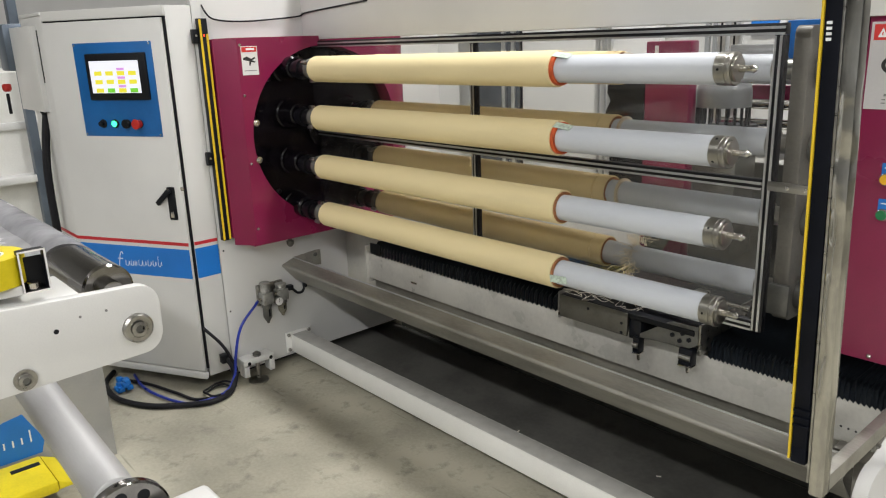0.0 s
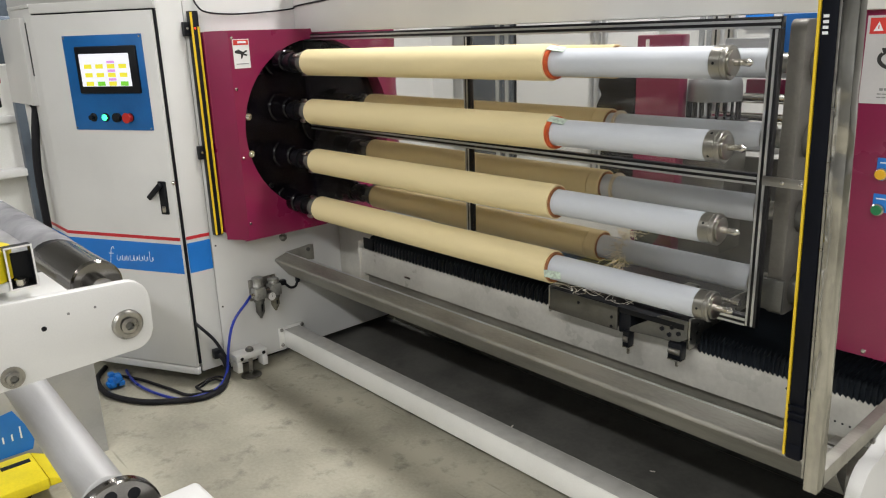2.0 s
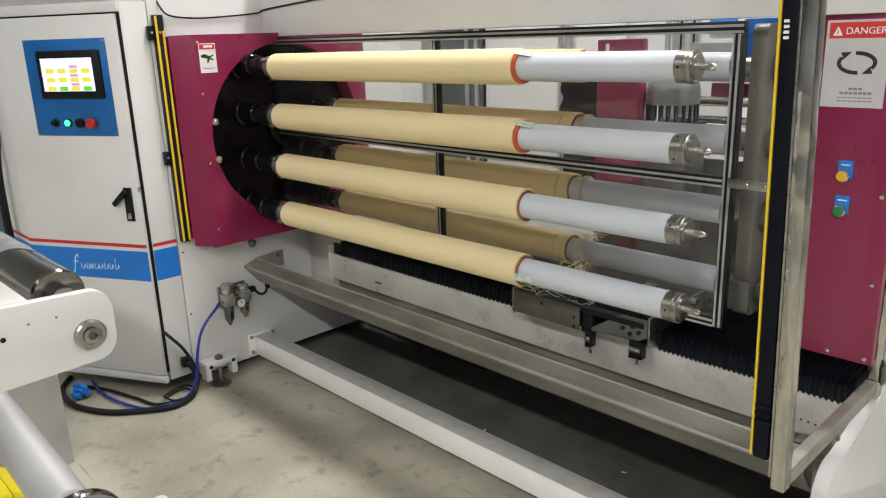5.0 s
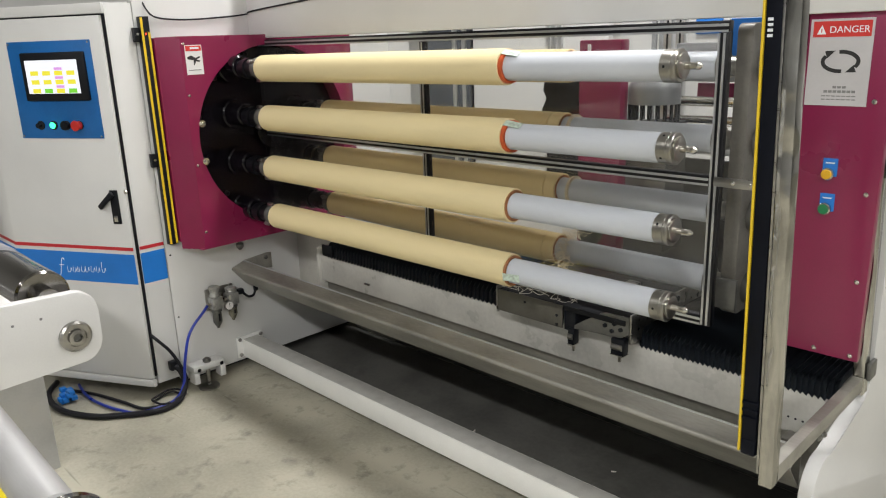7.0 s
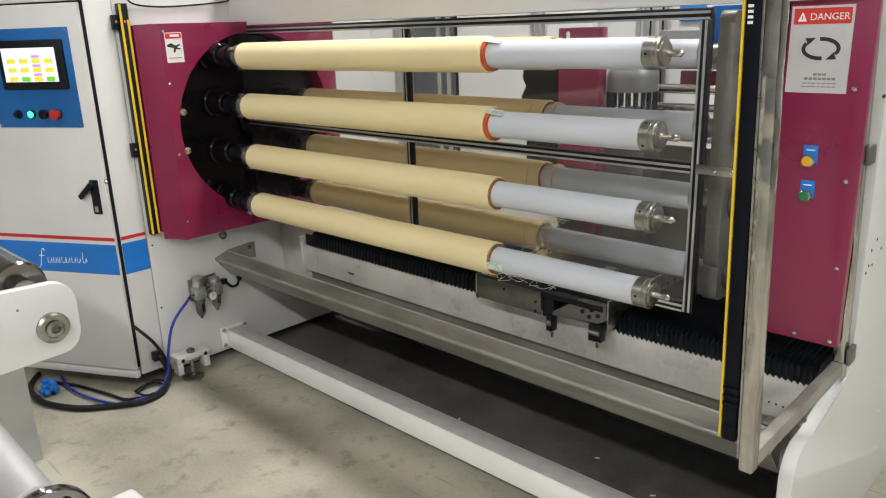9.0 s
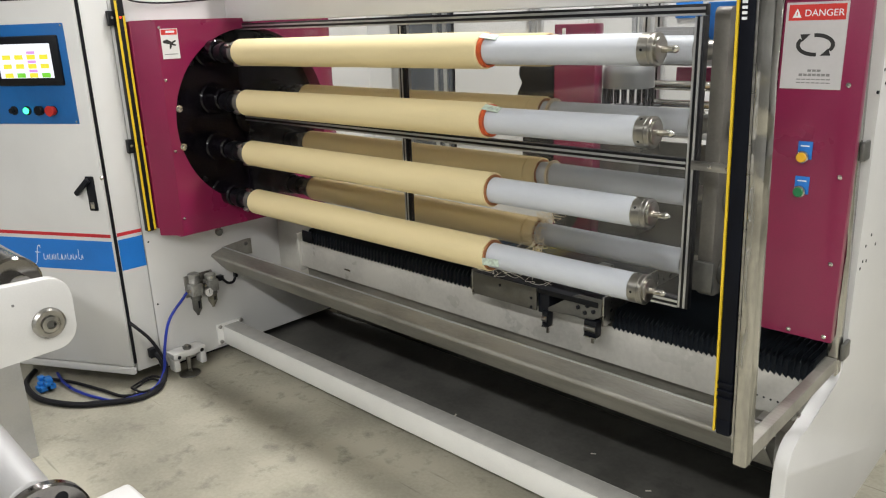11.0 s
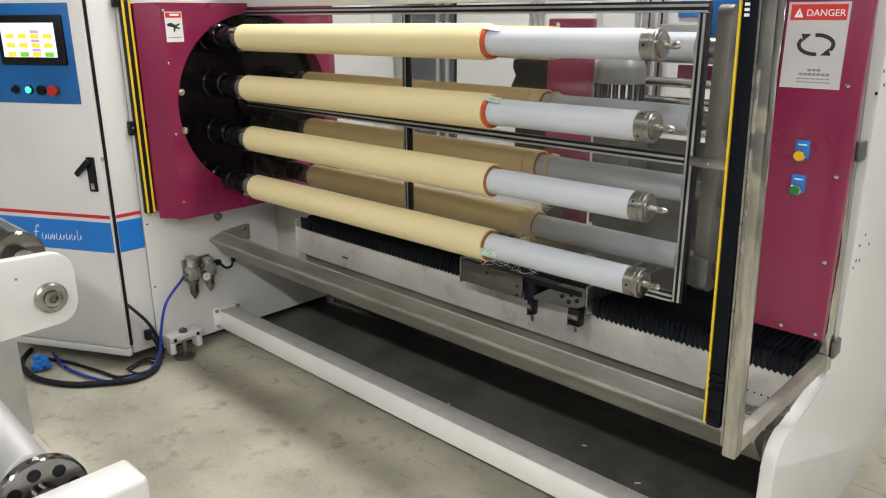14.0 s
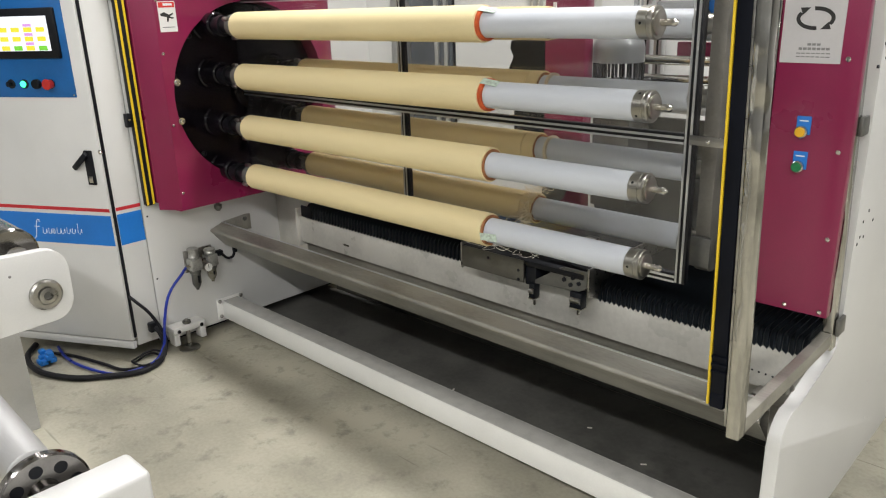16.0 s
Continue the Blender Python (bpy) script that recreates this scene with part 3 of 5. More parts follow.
def winding_shaft(y, z, front):
    s = thing("winding_shaft", (0.16, y, z), "winding shaft with white plastic sleeve and bright steel end cap" if front else
              "winding shaft with white plastic sleeve held in a chuck", "winding shaft", "front shafts" if front else "rear shafts")
    part("chuck", lathe([(0, 0.034), (0.03, 0.034), (0.03, 0.041), (0.06, 0.041), (0.06, 0.032), (0.085, 0.030), (0.120, 0.030), (0.120, 0.040), (0.150, 0.040), (0.156, 0.034)], (0.175, y, z), "x", 32), BLACK_GLOSS, s, "black steel chuck")
    part("nose_ring", lathe([(0.290, 0.0405), (0.292, 0.0425), (0.312, 0.0425), (0.316, 0.040)], (0, y, z), "x", 32), GALV, s, "grey steel nose ring")
    for k in range(3):
        a = radians(90 + 120 * k + (z * 170) % 60)
        bm = box(-0.016, 0.016, -0.012, 0.012, -0.007, 0.007, 0.003)
        bmesh.ops.transform(bm, matrix=Matrix.Translation((0.300, y, z)) @ Matrix.Rotation(a, 4, "X") @ Matrix.Translation((0, 0.042, 0)), verts=bm.verts)
        part("jaw", bm, STEEL, s)
    x1 = 2.080 if front else 2.075
    part("sleeve", lathe([(0.328, 0.0365), (0.330, 0.038), (x1 - 0.001, 0.038), (x1, 0.037)], (0, y, z), "x", 48), PVC, s, "white plastic sleeve")
    if front:
        cap = part("end_cap", lathe([(x1, 0.036), (x1 + 0.001, 0.0390), (x1 + 0.026, 0.0390), (x1 + 0.0275, 0.0372), (x1 + 0.0290, 0.0372), (x1 + 0.0305, 0.0395), (x1 + 0.038, 0.0395), (x1 + 0.0405, 0.037),
                                      (x1 + 0.0405, 0.030), (x1 + 0.046, 0.030), (x1 + 0.048, 0.026), (x1 + 0.048, 0.010)], (0, y, z), "x", 48), TURNED, s, "brushed steel end cap")
        for k in range(4):
            a = radians(35 + 90 * k + (z * 300) % 90)
            m = Matrix.Translation((x1 + 0.013, y, z)) @ Matrix.Rotation(a, 4, "X") @ Matrix.Translation((0, 0, 0.0378))
            part("hole", lathe([(0, 0.0034), (0.0012, 0.0034)], seg=14, m=m), BLACK, cap)
        part("pin", lathe([(x1 + 0.046, 0.0085), (x1 + 0.076, 0.0085), (x1 + 0.078, 0.0095), (x1 + 0.083, 0.0095), (x1 + 0.090, 0.0035)], (0, y, z), "x", 24), POLISHED, s, "polished pointed pin")
    else:
        part("tail_chuck", lathe([(x1, 0.036), (x1 + 0.02, 0.036), (x1 + 0.022, 0.026), (x1 + 0.055, 0.026), (x1 + 0.057, 0.034), (x1 + 0.08, 0.034)], (0, y, z), "x", 32), TURNED, s, "polished tail chuck")
    return s


def paper_roll(y, z, x1, front, tape_turn, out=0.0015):
    r = thing("paper_roll", (0.335, y, z), "long roll of cream masking paper on a cardboard core" if front else "long roll of cream masking paper, tinted for dim light, being cut into rings",
              "paper roll", "front paper rolls" if front else "rear paper rolls")
    x0 = 0.335
    cuts = () if front else (x1 - 0.045,)
    prof = [(x0, 0.0465), (x0, 0.0495), (x0 + 0.0015, 0.051)]
    for c in cuts:
        prof += [(c - 0.0015, 0.051), (c - 0.001, 0.0475), (c + 0.001, 0.0475), (c + 0.0015, 0.051)]
    prof += [(x1 - 0.0015, 0.051), (x1, 0.0495), (x1, 0.0465)]
    part("paper", lathe(prof, (0, y, z), "x", 72, closed=True), KRAFT if front else KRAFT_REAR, r)
    part("core", lathe([(x0 - 0.004, 0.0384), (x0 - 0.004, 0.0424), (x1 - 0.021, 0.0424), (x1 - 0.021, 0.0384)], (0, y, z), "x", 56, closed=True), CORE, r, "brown cardboard core")
    part("core_liner", lathe([(x1 - 0.02, 0.0390), (x1 - 0.02, 0.0464), (x1 + out, 0.0464), (x1 + out, 0.0390)], (0, y, z), "x", 56, closed=True), ORANGE if out > 0.01 else CORE, r, "coloured core end")
    part("core_liner", lathe([(x0 - 0.0015, 0.0426), (x0 - 0.0015, 0.0464), (x0 + 0.02, 0.0464), (x0 + 0.02, 0.0426)], (0, y, z), "x", 56, closed=True), ORANGE, r, "orange liner ring")
    if tape_turn is not None:
        bm = box(-0.012, 0.050, -0.012, 0.012, -0.0006, 0.0006)
        bmesh.ops.transform(bm, matrix=Matrix.Translation((x1 + 0.006, y, z)) @ Matrix.Rotation(radians(tape_turn), 4, "X") @ Matrix.Translation((0, 0, 0.0472)) @ Matrix.Rotation(radians(9), 4, "Y"), verts=bm.verts)
        part("tape", bm, TAPE, r, "strip of pale green tape")
    return r


REAR_Y = 0.30
RISE = radians(-0.36)


def tipped(ob, y, z):
    """Front shafts rise slightly from the turret towards their free ends."""
    mid = Matrix.Translation((1.25, y, z))
    ob.matrix_basis = mid @ Matrix.Rotation(RISE, 4, "Y") @ mid.inverted() @ ob.matrix_basis
    return ob


SPINNING = []
for i, z in enumerate(SHAFT_Z):
    tipped(winding_shaft(0.0, z, True), 0.0, z)
    tipped(paper_roll(0.0, z, (1.591, 1.597, 1.611, 1.602)[i], True, (28, 30, None, 100)[i], (0.012, 0.012, 0.004, 0.006)[i]), 0.0, z)
    zr = REAR_Z[i]
    rear = winding_shaft(REAR_Y, zr, False), paper_roll(REAR_Y, zr, (1.594, 1.580, 1.568, 1.562)[i], False, None)
    if i < 3:
        part("core_ring", lathe([(1.608, 0.0384), (1.608, 0.0470), (1.616, 0.0470), (1.616, 0.0384)], (0, REAR_Y, zr), "x", 40, closed=True), SCRAP, rear[1])
    if i == 3:
        SPINNING += rear


def acrylic_screen():
    s = thing("acrylic_screen", (1.15, 0.155, 0.70), "clear acrylic screen in grooved aluminium frame between the shafts", "machine guard")
    x0, x1, z0, z1, w, d = 0.075, 2.163, 0.699, 1.487, 0.027, 0.022

    def profile(name, a, b, c, e):
        """Profile bar in the screen's plane: bright faces with a black slot."""
        bar = part(name, box(a, b, 0.155 - d / 2, 0.155 + d / 2, c, e, 0.001), BLACK_GLOSS, s, "black slotted profile with bright aluminium lips")
        flat = b - a > e - c
        n = (e - c) if flat else (b - a)
        for lo, hi in ((0.0, 0.2), (0.5, 0.74)):
            if flat:
                part("lip", box(a + 0.002, b - 0.002, 0.155 - d / 2 - 0.002, 0.15, c + n * lo, c + n * hi), ALU, bar)
            else:
                part("lip", box(a + n * lo, a + n * hi, 0.155 - d / 2 - 0.002, 0.15, c + 0.002, e - 0.002), ALU, bar)
        return bar

    profile("top_rail", x0, x1, z1 - w, z1)
    profile("bottom_rail", x0, x1 - w, z0, z0 + w)
    profile("middle_rail", x0, x1 - w - 0.0005, 1.080, 1.080 + w)
    profile("end_post", x1 - w, x1, z0, z1 - w - 0.0005)
    profile("mullion", 1.076, 1.10, 1.1075, z1 - w - 0.0005)
    profile("mullion", 1.076, 1.10, z0 + w + 0.0005, 1.0795)
    for a, b in ((x0, 1.0755), (1.1005, x1 - w - 0.0005)):
        for c, e in ((z0 + w, 1.0815), (1.1075, z1 - w - 0.0005)):
            pane = part("pane", box(a, b, 0.153, 0.157, c, e), GLASS, s, "clear acrylic pane")
            pane.visible_shadow = False
    b = part("bracket", box(x1 - 0.012, x1 + 0.10, 0.135, 0.141, 1.083, 1.107, 0.001), STEEL, s, "steel mounting bracket")
    for dx in (0.04, 0.085):
        part("screw", lathe([(0, 0.005), (-0.004, 0.005), (-0.005, 0.003)], (x1 + dx, 0.135, 1.095), "y", 12), POLISHED, b)
    return s


acrylic_screen()


def leaning(bm, slope, foot=0.61):
    """Tips what is built upright a little along x; the hinged guard hangs out of plumb."""
    for v in bm.verts:
        v.co.x += slope * (v.co.z - foot)
    return bm


def light_curtain(x, y, z0, z1, right):
    c = thing("light_curtain", (x, y, z0), "black safety light curtain bar with a yellow stripe" if right else "slim black and yellow safety light curtain bar", "light curtain", "safety light curtains")
    if right:
        part("body", leaning(box(x + 0.007, x + 0.036, y - 0.018, y + 0.022, z0 + 0.012, z1, 0.003), -0.021), MATT_BLACK, c)
        part("stripe", leaning(box(x + 0.0015, x + 0.0062, y - 0.019, y + 0.012, z0, z1, 0.001), -0.021), YELLOW_LINE, c, "yellow stripe")
        part("end_cap", leaning(box(x + 0.0075, x + 0.0365, y - 0.020, y + 0.022, z0 - 0.004, z0 + 0.03, 0.004), -0.021), MATT_BLACK, c)
        for z in (0.072, 0.088, 0.104):
            part("rib", leaning(box(x + 0.0072, x + 0.038, y - 0.0215, y + 0.022, z0 + z, z0 + z + 0.007, 0.002), -0.021), MATT_BLACK, c)
        for k, z in enumerate((1.482, 1.473, 1.464, 1.455)):
            part("brand_bar", leaning(box(x + 0.012, x + 0.021, y - 0.0188, y - 0.0175, z - 0.003, z + 0.002), -0.021), WHITE_INK, c)
        return c
    part("body", box(x, x + 0.03, y - 0.018, y + 0.018, z0, z1, 0.002), BLACK, c)
    part("stripe", box(x + 0.0295, x + 0.0312, y - 0.0175, y - 0.0085, z0 + 0.004, z1 - 0.004), YELLOW_LINE, c, "yellow stripe")
    part("stripe", box(x + 0.0295, x + 0.0312, y + 0.0085, y + 0.0175, z0 + 0.004, z1 - 0.06), YELLOW_LINE, c, "yellow stripe")
    part("indicator", box(x + 0.0295, x + 0.0315, y - 0.003, y + 0.002, z1 - 0.07, z1 - 0.062), LED_RED, c)
    for z in (1.522, 1.03):
        b = part("bracket", box(x - 0.002, x + 0.02, y - 0.042, y - 0.0182, z - 0.03, z + 0.025, 0.002), BLACK, c)
        part("screw", lathe([(0, 0.005), (0.003, 0.005)], (x + 0.02, y - 0.03, z), "x", 12), POLISHED, b)
    return c


light_curtain(0.003, -0.325, 0.672, 1.588, False)
light_curtain(2.4600, -0.331, 0.667, 1.95, True)


def guard_frame():
    g = thing("guard_frame", (2.495, -0.05, 0.57), "welded stainless steel square-tube guard frame", "guard frame")
    x0, x1 = 2.506, 2.532
    part("front_post", leaning(box(x0, x1, -0.350, -0.316, 0.608, 2.0, 0.002), -0.027), STAINLESS, g)
    part("rear_post", leaning(box(x0, x1, 0.199, 0.235, 0.596, 2.0, 0.002), -0.027), STAINLESS, g)
    part("bottom_bar", leaning(box(x0 + 0.001, x1 - 0.001, -0.3155, 0.1985, 0.610, 0.644, 0.002), -0.027), DULL, g)
    part("top_bar", leaning(box(x0, x1, -0.350, 0.26, 2.0005, 2.035, 0.003), -0.027), STAINLESS, g)
    part("mounting_strip", leaning(box(x0 - 0.006, x0 - 0.001, -0.348, -0.30, 0.63, 1.98, 0.001), -0.027), STEEL, g)
    for z in (0.66, 0.86, 1.05, 1.25, 1.45):
        part("screw", leaning(lathe([(0, 0.004), (-0.004, 0.004), (-0.005, 0.002)], (x0 - 0.006, -0.322, z), "x", 10), -0.027), POLISHED, g)
    lat = part("latch", box(x0 - 0.004, x1 - 0.006, -0.075, -0.035, 0.588, 0.6095, 0.003), GALV, g, "small steel stop below the bar")
    part("bolt", lathe([(0, 0.007), (0.006, 0.007), (0.008, 0.004)], (x1 - 0.006, -0.050, 0.598), "x", 6), STEEL, lat)
    for z in (0.655, 1.150):
        h = part("hinge", leaning(box(x1, x1 + 0.010, 0.212, 0.262, z - 0.022, z + 0.022, 0.003), -0.027), GALV, g, "grey steel hinge")
    return g


guard_frame()


def right_plate():
    p = thing("side_plate", (2.52, 0.3, 0), "thick white painted machine end plate with rounded stepped edge", "machine plate")
    y0, y1, zl = -0.090, 0.262, 0.56
    out = [(y0, 0.05), (1.0, 0.05), (1.0, 2.1), (y1, 2.1), (y1, zl + 0.13)]
    out += arc(y1 - 0.09, zl + 0.09, 0.09, 0, -68, 8)[0:]
    out += [(y0 + 0.16, zl - 0.02)]
    out += arc(y0 + 0.075, zl - 0.105, 0.075, 70, 180, 10)
    part("plate", prism(out, 2.50, 2.532, "x", 0.003), WHITE, p)
    for y, z in ((0.288, 0.853), (0.304, 0.868), (0.314, 0.905), (0.335, 0.862), (0.401, 0.890), (0.352, 0.925), (0.247, 1.282), (0.272, 1.330), (0.292, 1.298)):
        part("hole", lathe([(-0.004, 0.004), (0.0008, 0.004)], (2.5322, y, z), "x", 10), BLACK, p)
    for y, z in ((0.631, 0.332), (0.672, 0.194)):
        part("plug", lathe([(0, 0.005), (0.001, 0.005)], (2.532, y, z), "x", 10), PAPER, p)
    return p


right_plate()


def right_panel():
    p = thing("chuck_cover", (2.44, 0.17, 0.69), "burgundy cover panel with danger sign and two push buttons", "machine cover")
    y = 0.165
    part("panel", box(2.338, 2.520, y, y + 0.028, 0.692, 1.55, 0.003), BURGUNDY, p)
    part("edge_trim", box(2.331, 2.3375, y - 0.002, y + 0.03, 0.692, 1.55, 0.001), STAINLESS, p)
    for x, z in ((2.405, 1.500), (2.491, 1.303), (2.496, 1.097), (2.499, 0.890), (2.421, 0.706), (2.503, 0.706)):
        part("screw", lathe([(0, 0.0058), (-0.002, 0.0058), (-0.0045, 0.003)], (x, y, z), "y", 14), POLISHED, p)
    s = part("danger_sign", box(2.344, 2.475, y - 0.0022, y + 0.001, 1.292, 1.481), SIGN_SHADED, p, "white danger sign with red heading and rotating arrows")
    f = y - 0.0028
    part("heading", box(2.350, 2.470, f, y, 1.442, 1.476), LABEL_RED, s)
    part("triangle", prism([(2.358, 1.448), (2.378, 1.448), (2.368, 1.468)], f - 0.0005, y, "y"), WHITE_INK, s)
    part("mark", box(2.3670, 2.3690, f - 0.0009, f, 1.452, 1.460), LABEL_RED, s)
    cu = bpy.data.curves.new("danger_text", "FONT")
    cu.body, cu.size, cu.extrude, cu.align_x, cu.align_y = "DANGER", 0.0205, 0.0004, "CENTER", "CENTER"
    cu.materials.append(WHITE_INK)
    tx = new("heading_text", cu)
    tx.parent = s
    tx.matrix_basis = Matrix.Translation(Vector((2.4255, f - 0.0006, 1.457)) - base_of(s)) @ Matrix.Rotation(radians(90), 4, "X")
    # two turning arrows
    cx, cz, a, b = 2.413, 1.389, 0.037, 0.021

    def bend(t0, t1, w):
        n = 14
        o = [(cx + (a + w) * math.cos(radians(t0 + (t1 - t0) * i / n)), cz + (b + w) * math.sin(radians(t0 + (t1 - t0) * i / n))) for i in range(n + 1)]
        q = [(cx + (a - w) * math.cos(radians(t0 + (t1 - t0) * i / n)), cz + (b - w) * math.sin(radians(t0 + (t1 - t0) * i / n))) for i in range(n + 1)]
        return o + q[::-1]

    part("arrow", prism(bend(96, -34, 0.0042), f, y, "y"), INK, s)
    part("arrow", prism(bend(276, 146, 0.0042), f, y, "y"), INK, s)
    part("arrow_head", prism([(2.441, 1.3815), (2.447, 1.366), (2.425, 1.3655)], f - 0.0004, y, "y"), INK, s)
    part("arrow_head", prism([(2.385, 1.3965), (2.379, 1.412), (2.401, 1.4125)], f - 0.0004, y, "y"), INK, s)
    for z, x0, x1, h in ((1.333, 2.402, 2.432, 0.0050), (1.3235, 2.384, 2.452, 0.0055), (1.3135, 2.380, 2.454, 0.0024), (1.306, 2.380, 2.454, 0.0024)):
        n = max(3, int((x1 - x0) / 0.0095))
        for k in range(n):
            w = (x1 - x0) / n
            part("text_bar", box(x0 + k * w, x0 + k * w + w * 0.8, f, y, z - h / 2, z + h / 2), INK_GREY, s)
    for x, z, mat, lab in ((2.412, 1.137, BUTTON_YELLOW, "yellow push button"), (2.413, 1.055, GREEN, "green push button")):
        part("name_plate", box(x - 0.013, x + 0.019, y - 0.0025, y + 0.001, z - 0.006, z + 0.036, 0.001), STRIPE_BLUE, p)
        part("name_bar", box(x - 0.007, x + 0.013, y - 0.003, y - 0.002, z + 0.024, z + 0.027), WHITE_INK, p)
        r = part("push_button", lathe([(0, 0.0145), (-0.008, 0.0145), (-0.011, 0.012), (-0.011, 0.0118)], (x, y - 0.002, z), "y", 28), POLISHED, p, lab)
        part("cap", lathe([(-0.008, 0.0115), (-0.013, 0.0115), (-0.0145, 0.0095)], (x, y - 0.002, z), "y", 28), mat, r)
    return p


right_panel()


def chuck_arm():
    a = thing("tailstock", (2.22, 0.30, 0.70), "vertical steel chuck plate holding the rear shafts", "chuck plate")
    out = arc(0.38, 1.46, 0.02, 0, 90, 4) + arc(0.24, 1.46, 0.02, 90, 180, 4) + arc(0.25, 0.745, 0.03, 180, 270, 5) + arc(0.37, 0.745, 0.03, 270, 360, 5)
    part("plate", prism(out, 2.150, 2.190, "x", 0.002), TAIL_GREY, a)
    for z in REAR_Z:
        part("bearing", lathe([(0, 0.045), (0.025, 0.045), (0.03, 0.04), (0.03, 0.02), (0.05, 0.02)], (2.1905, 0.30, z), "x", 28), GALV, a)
        part("tail_cone", lathe([(-0.01, 0.018), (-0.0005, 0.026)], (2.1495, 0.30, z), "x", 24), POLISHED, a)
    part("front_lug", box(2.14, 2.20, 0.205, 0.2195, 0.735, 0.82, 0.003), GALV, a)
    return a


chuck_arm()

# ---- base of the machine ----


def machine_base():
    b = thing("slitting_machine", (1.25, 0.4, 0), "white machine base rail below black bellows", "machine base")
    part("rail", box(0.3655, 2.4995, 0.172, 0.62, 0.456, 0.576, 0.003), BASE_GREY, b)
    part("end_block", box(0.002, 0.352, 0.30, 0.60, 0.33, 0.59, 0.004), BASE_GREY, b)
    part("skirt", box(0.002, 2.4995, 0.621, 0.655, 0.0, 0.56, 0.002), GALV, b, "grey sheet-metal skirt")
    for k in range(6):
        part("hole", lathe([(0, 0.003), (-0.0008, 0.003)], (2.34 + 0.018 * k, 0.172, 0.500 - 0.001 * k), "y", 8), BLACK, b)
    part("hole", lathe([(0, 0.004), (-0.0008, 0.004)], (2.25, 0.172, 0.545), "y", 8), BLACK, b)
    # polished bar drawn as the bright reflection at a hole
    part("hole_glint", box(0.665, 0.700, 0.168, 0.1725, 0.498, 0.506, 0.001), POLISHED, b)
    part("bellows_stop", box(0.400, 0.47, 0.160, 0.1665, 0.578, 0.628, 0.002), BLACK, b)
    part("end_flange", box(0.3525, 0.365, 0.160, 0.2995, 0.435, 0.606, 0.003), BASE_GREY, b)
    # added dark sheet stands in for the unlit machine interior
    part("interior_backing", box(1.35, 2.495, 0.975, 0.995, 0.0, 1.0, 0.003), GALV, b, "dark grey sheet standing in for the dim machine interior")
    lug = part("lug", box(2.38, 2.41, 0.12, 0.1715, 0.44, 0.462, 0.003), STEEL, b)
    return b


machine_base()


def drip_trough():
    t = thing("drip_trough", (1.25, 0.05, 0.50), "long dull stainless steel trough in front of the base", "trough")
    x0, x1 = 0.006, 2.47
    # folded front: bent nose, top face falling towards the front, front face sloping back underneath
    sheet = [(-0.001, 0.517), (-0.050, 0.5005), (-0.050, 0.497), (-0.001, 0.5135)]
    part("top_sheet", prism(sheet, x0, x1, "x"), DULL, t)
    curl = arc(-0.0505, 0.489, 0.0115, 88, 180, 8) + arc(-0.0505, 0.489, 0.0085, 180, 88, 8)
    part("nose", prism(curl, x0, x1, "x"), DULL, t)
    part("front_sheet", prism([(-0.0620, 0.4886), (-0.0590, 0.4886), (0.0035, 0.4130), (0.0020, 0.4100)], x0, x1, "x"), DULL, t)
    part("lip", box(x0, x1, -0.0010, 0.0017, 0.495, 0.5220, 0.0004), ALU, t, "bright cut edge")
    part("floor_sheet", prism([(0.004, 0.413), (0.206, 0.398), (0.206, 0.394), (0.004, 0.409)], x0, x1, "x"), DULL, t)
    part("inner_wall", box(x0, x1, 0.0018, 0.0038, 0.4145, 0.516), DULL, t)
    part("back_wall", prism([(0.206, 0.394), (0.200, 0.4545), (0.203, 0.4545), (0.209, 0.394)], 0.3655, x1, "x"), DULL, t)
    end = part("end_bracket", prism([(0.004, 0.470), (0.15, 0.452), (0.15, 0.526), (0.125, 0.529), (0.004, 0.519)], 0.0008, 0.0052, "x", 0.0008), DULL, t, "welded steel end bracket")
    part("bolt", lathe([(0, 0.010), (0.006, 0.010), (0.008, 0.006)], (0.0052, 0.118, 0.508), "x", 6), GALV, end)
    for x in (0.5, 0.95, 1.4, 1.85, 2.25):
        part("rivet", lathe([(0, 0.004), (0.002, 0.0035), (0.003, 0.001)], (x, 0.10, 0.405), "z", 10), STEEL, t)
    return t


drip_trough()


def floor_beam():
    b = thing("floor_beam", (1.2, 0.03, 0.0), "long white painted square steel beam along the floor", "steel beam")
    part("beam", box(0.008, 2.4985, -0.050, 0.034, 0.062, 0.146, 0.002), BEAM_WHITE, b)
    # upper face greyer than the beam's sides
    part("top_face", box(0.0085, 2.498, -0.046, 0.030, 0.1455, 0.1472, 0.0006), BEAM_GREY, b, "dull grey top face")
    part("end_flange", box(0.0005, 0.0078, -0.078, 0.060, 0.060, 0.160, 0.002), BEAM_WHITE, b)
    for y in (-0.064, 0.047):
        for z in (0.074, 0.148):
            part("bolt", lathe([(0, 0.009), (0.007, 0.009), (0.009, 0.006)], (0.0078, y, z), "x", 6), STEEL, b)
    part("foot", box(2.38, 2.48, -0.045, 0.030, 0.0, 0.0615, 0.003), BLACK, b)
    return b


floor_beam()
# dark sheet painted in for the machine's shade; the floor here is concrete
solid("floor_shade", box(-0.16, 2.497, 0.040, 0.612, 0.0005, 0.006, 0.001), FLOOR_SHADE, "dark grey sheet painted in for the shade on the concrete below the machine", "mat")


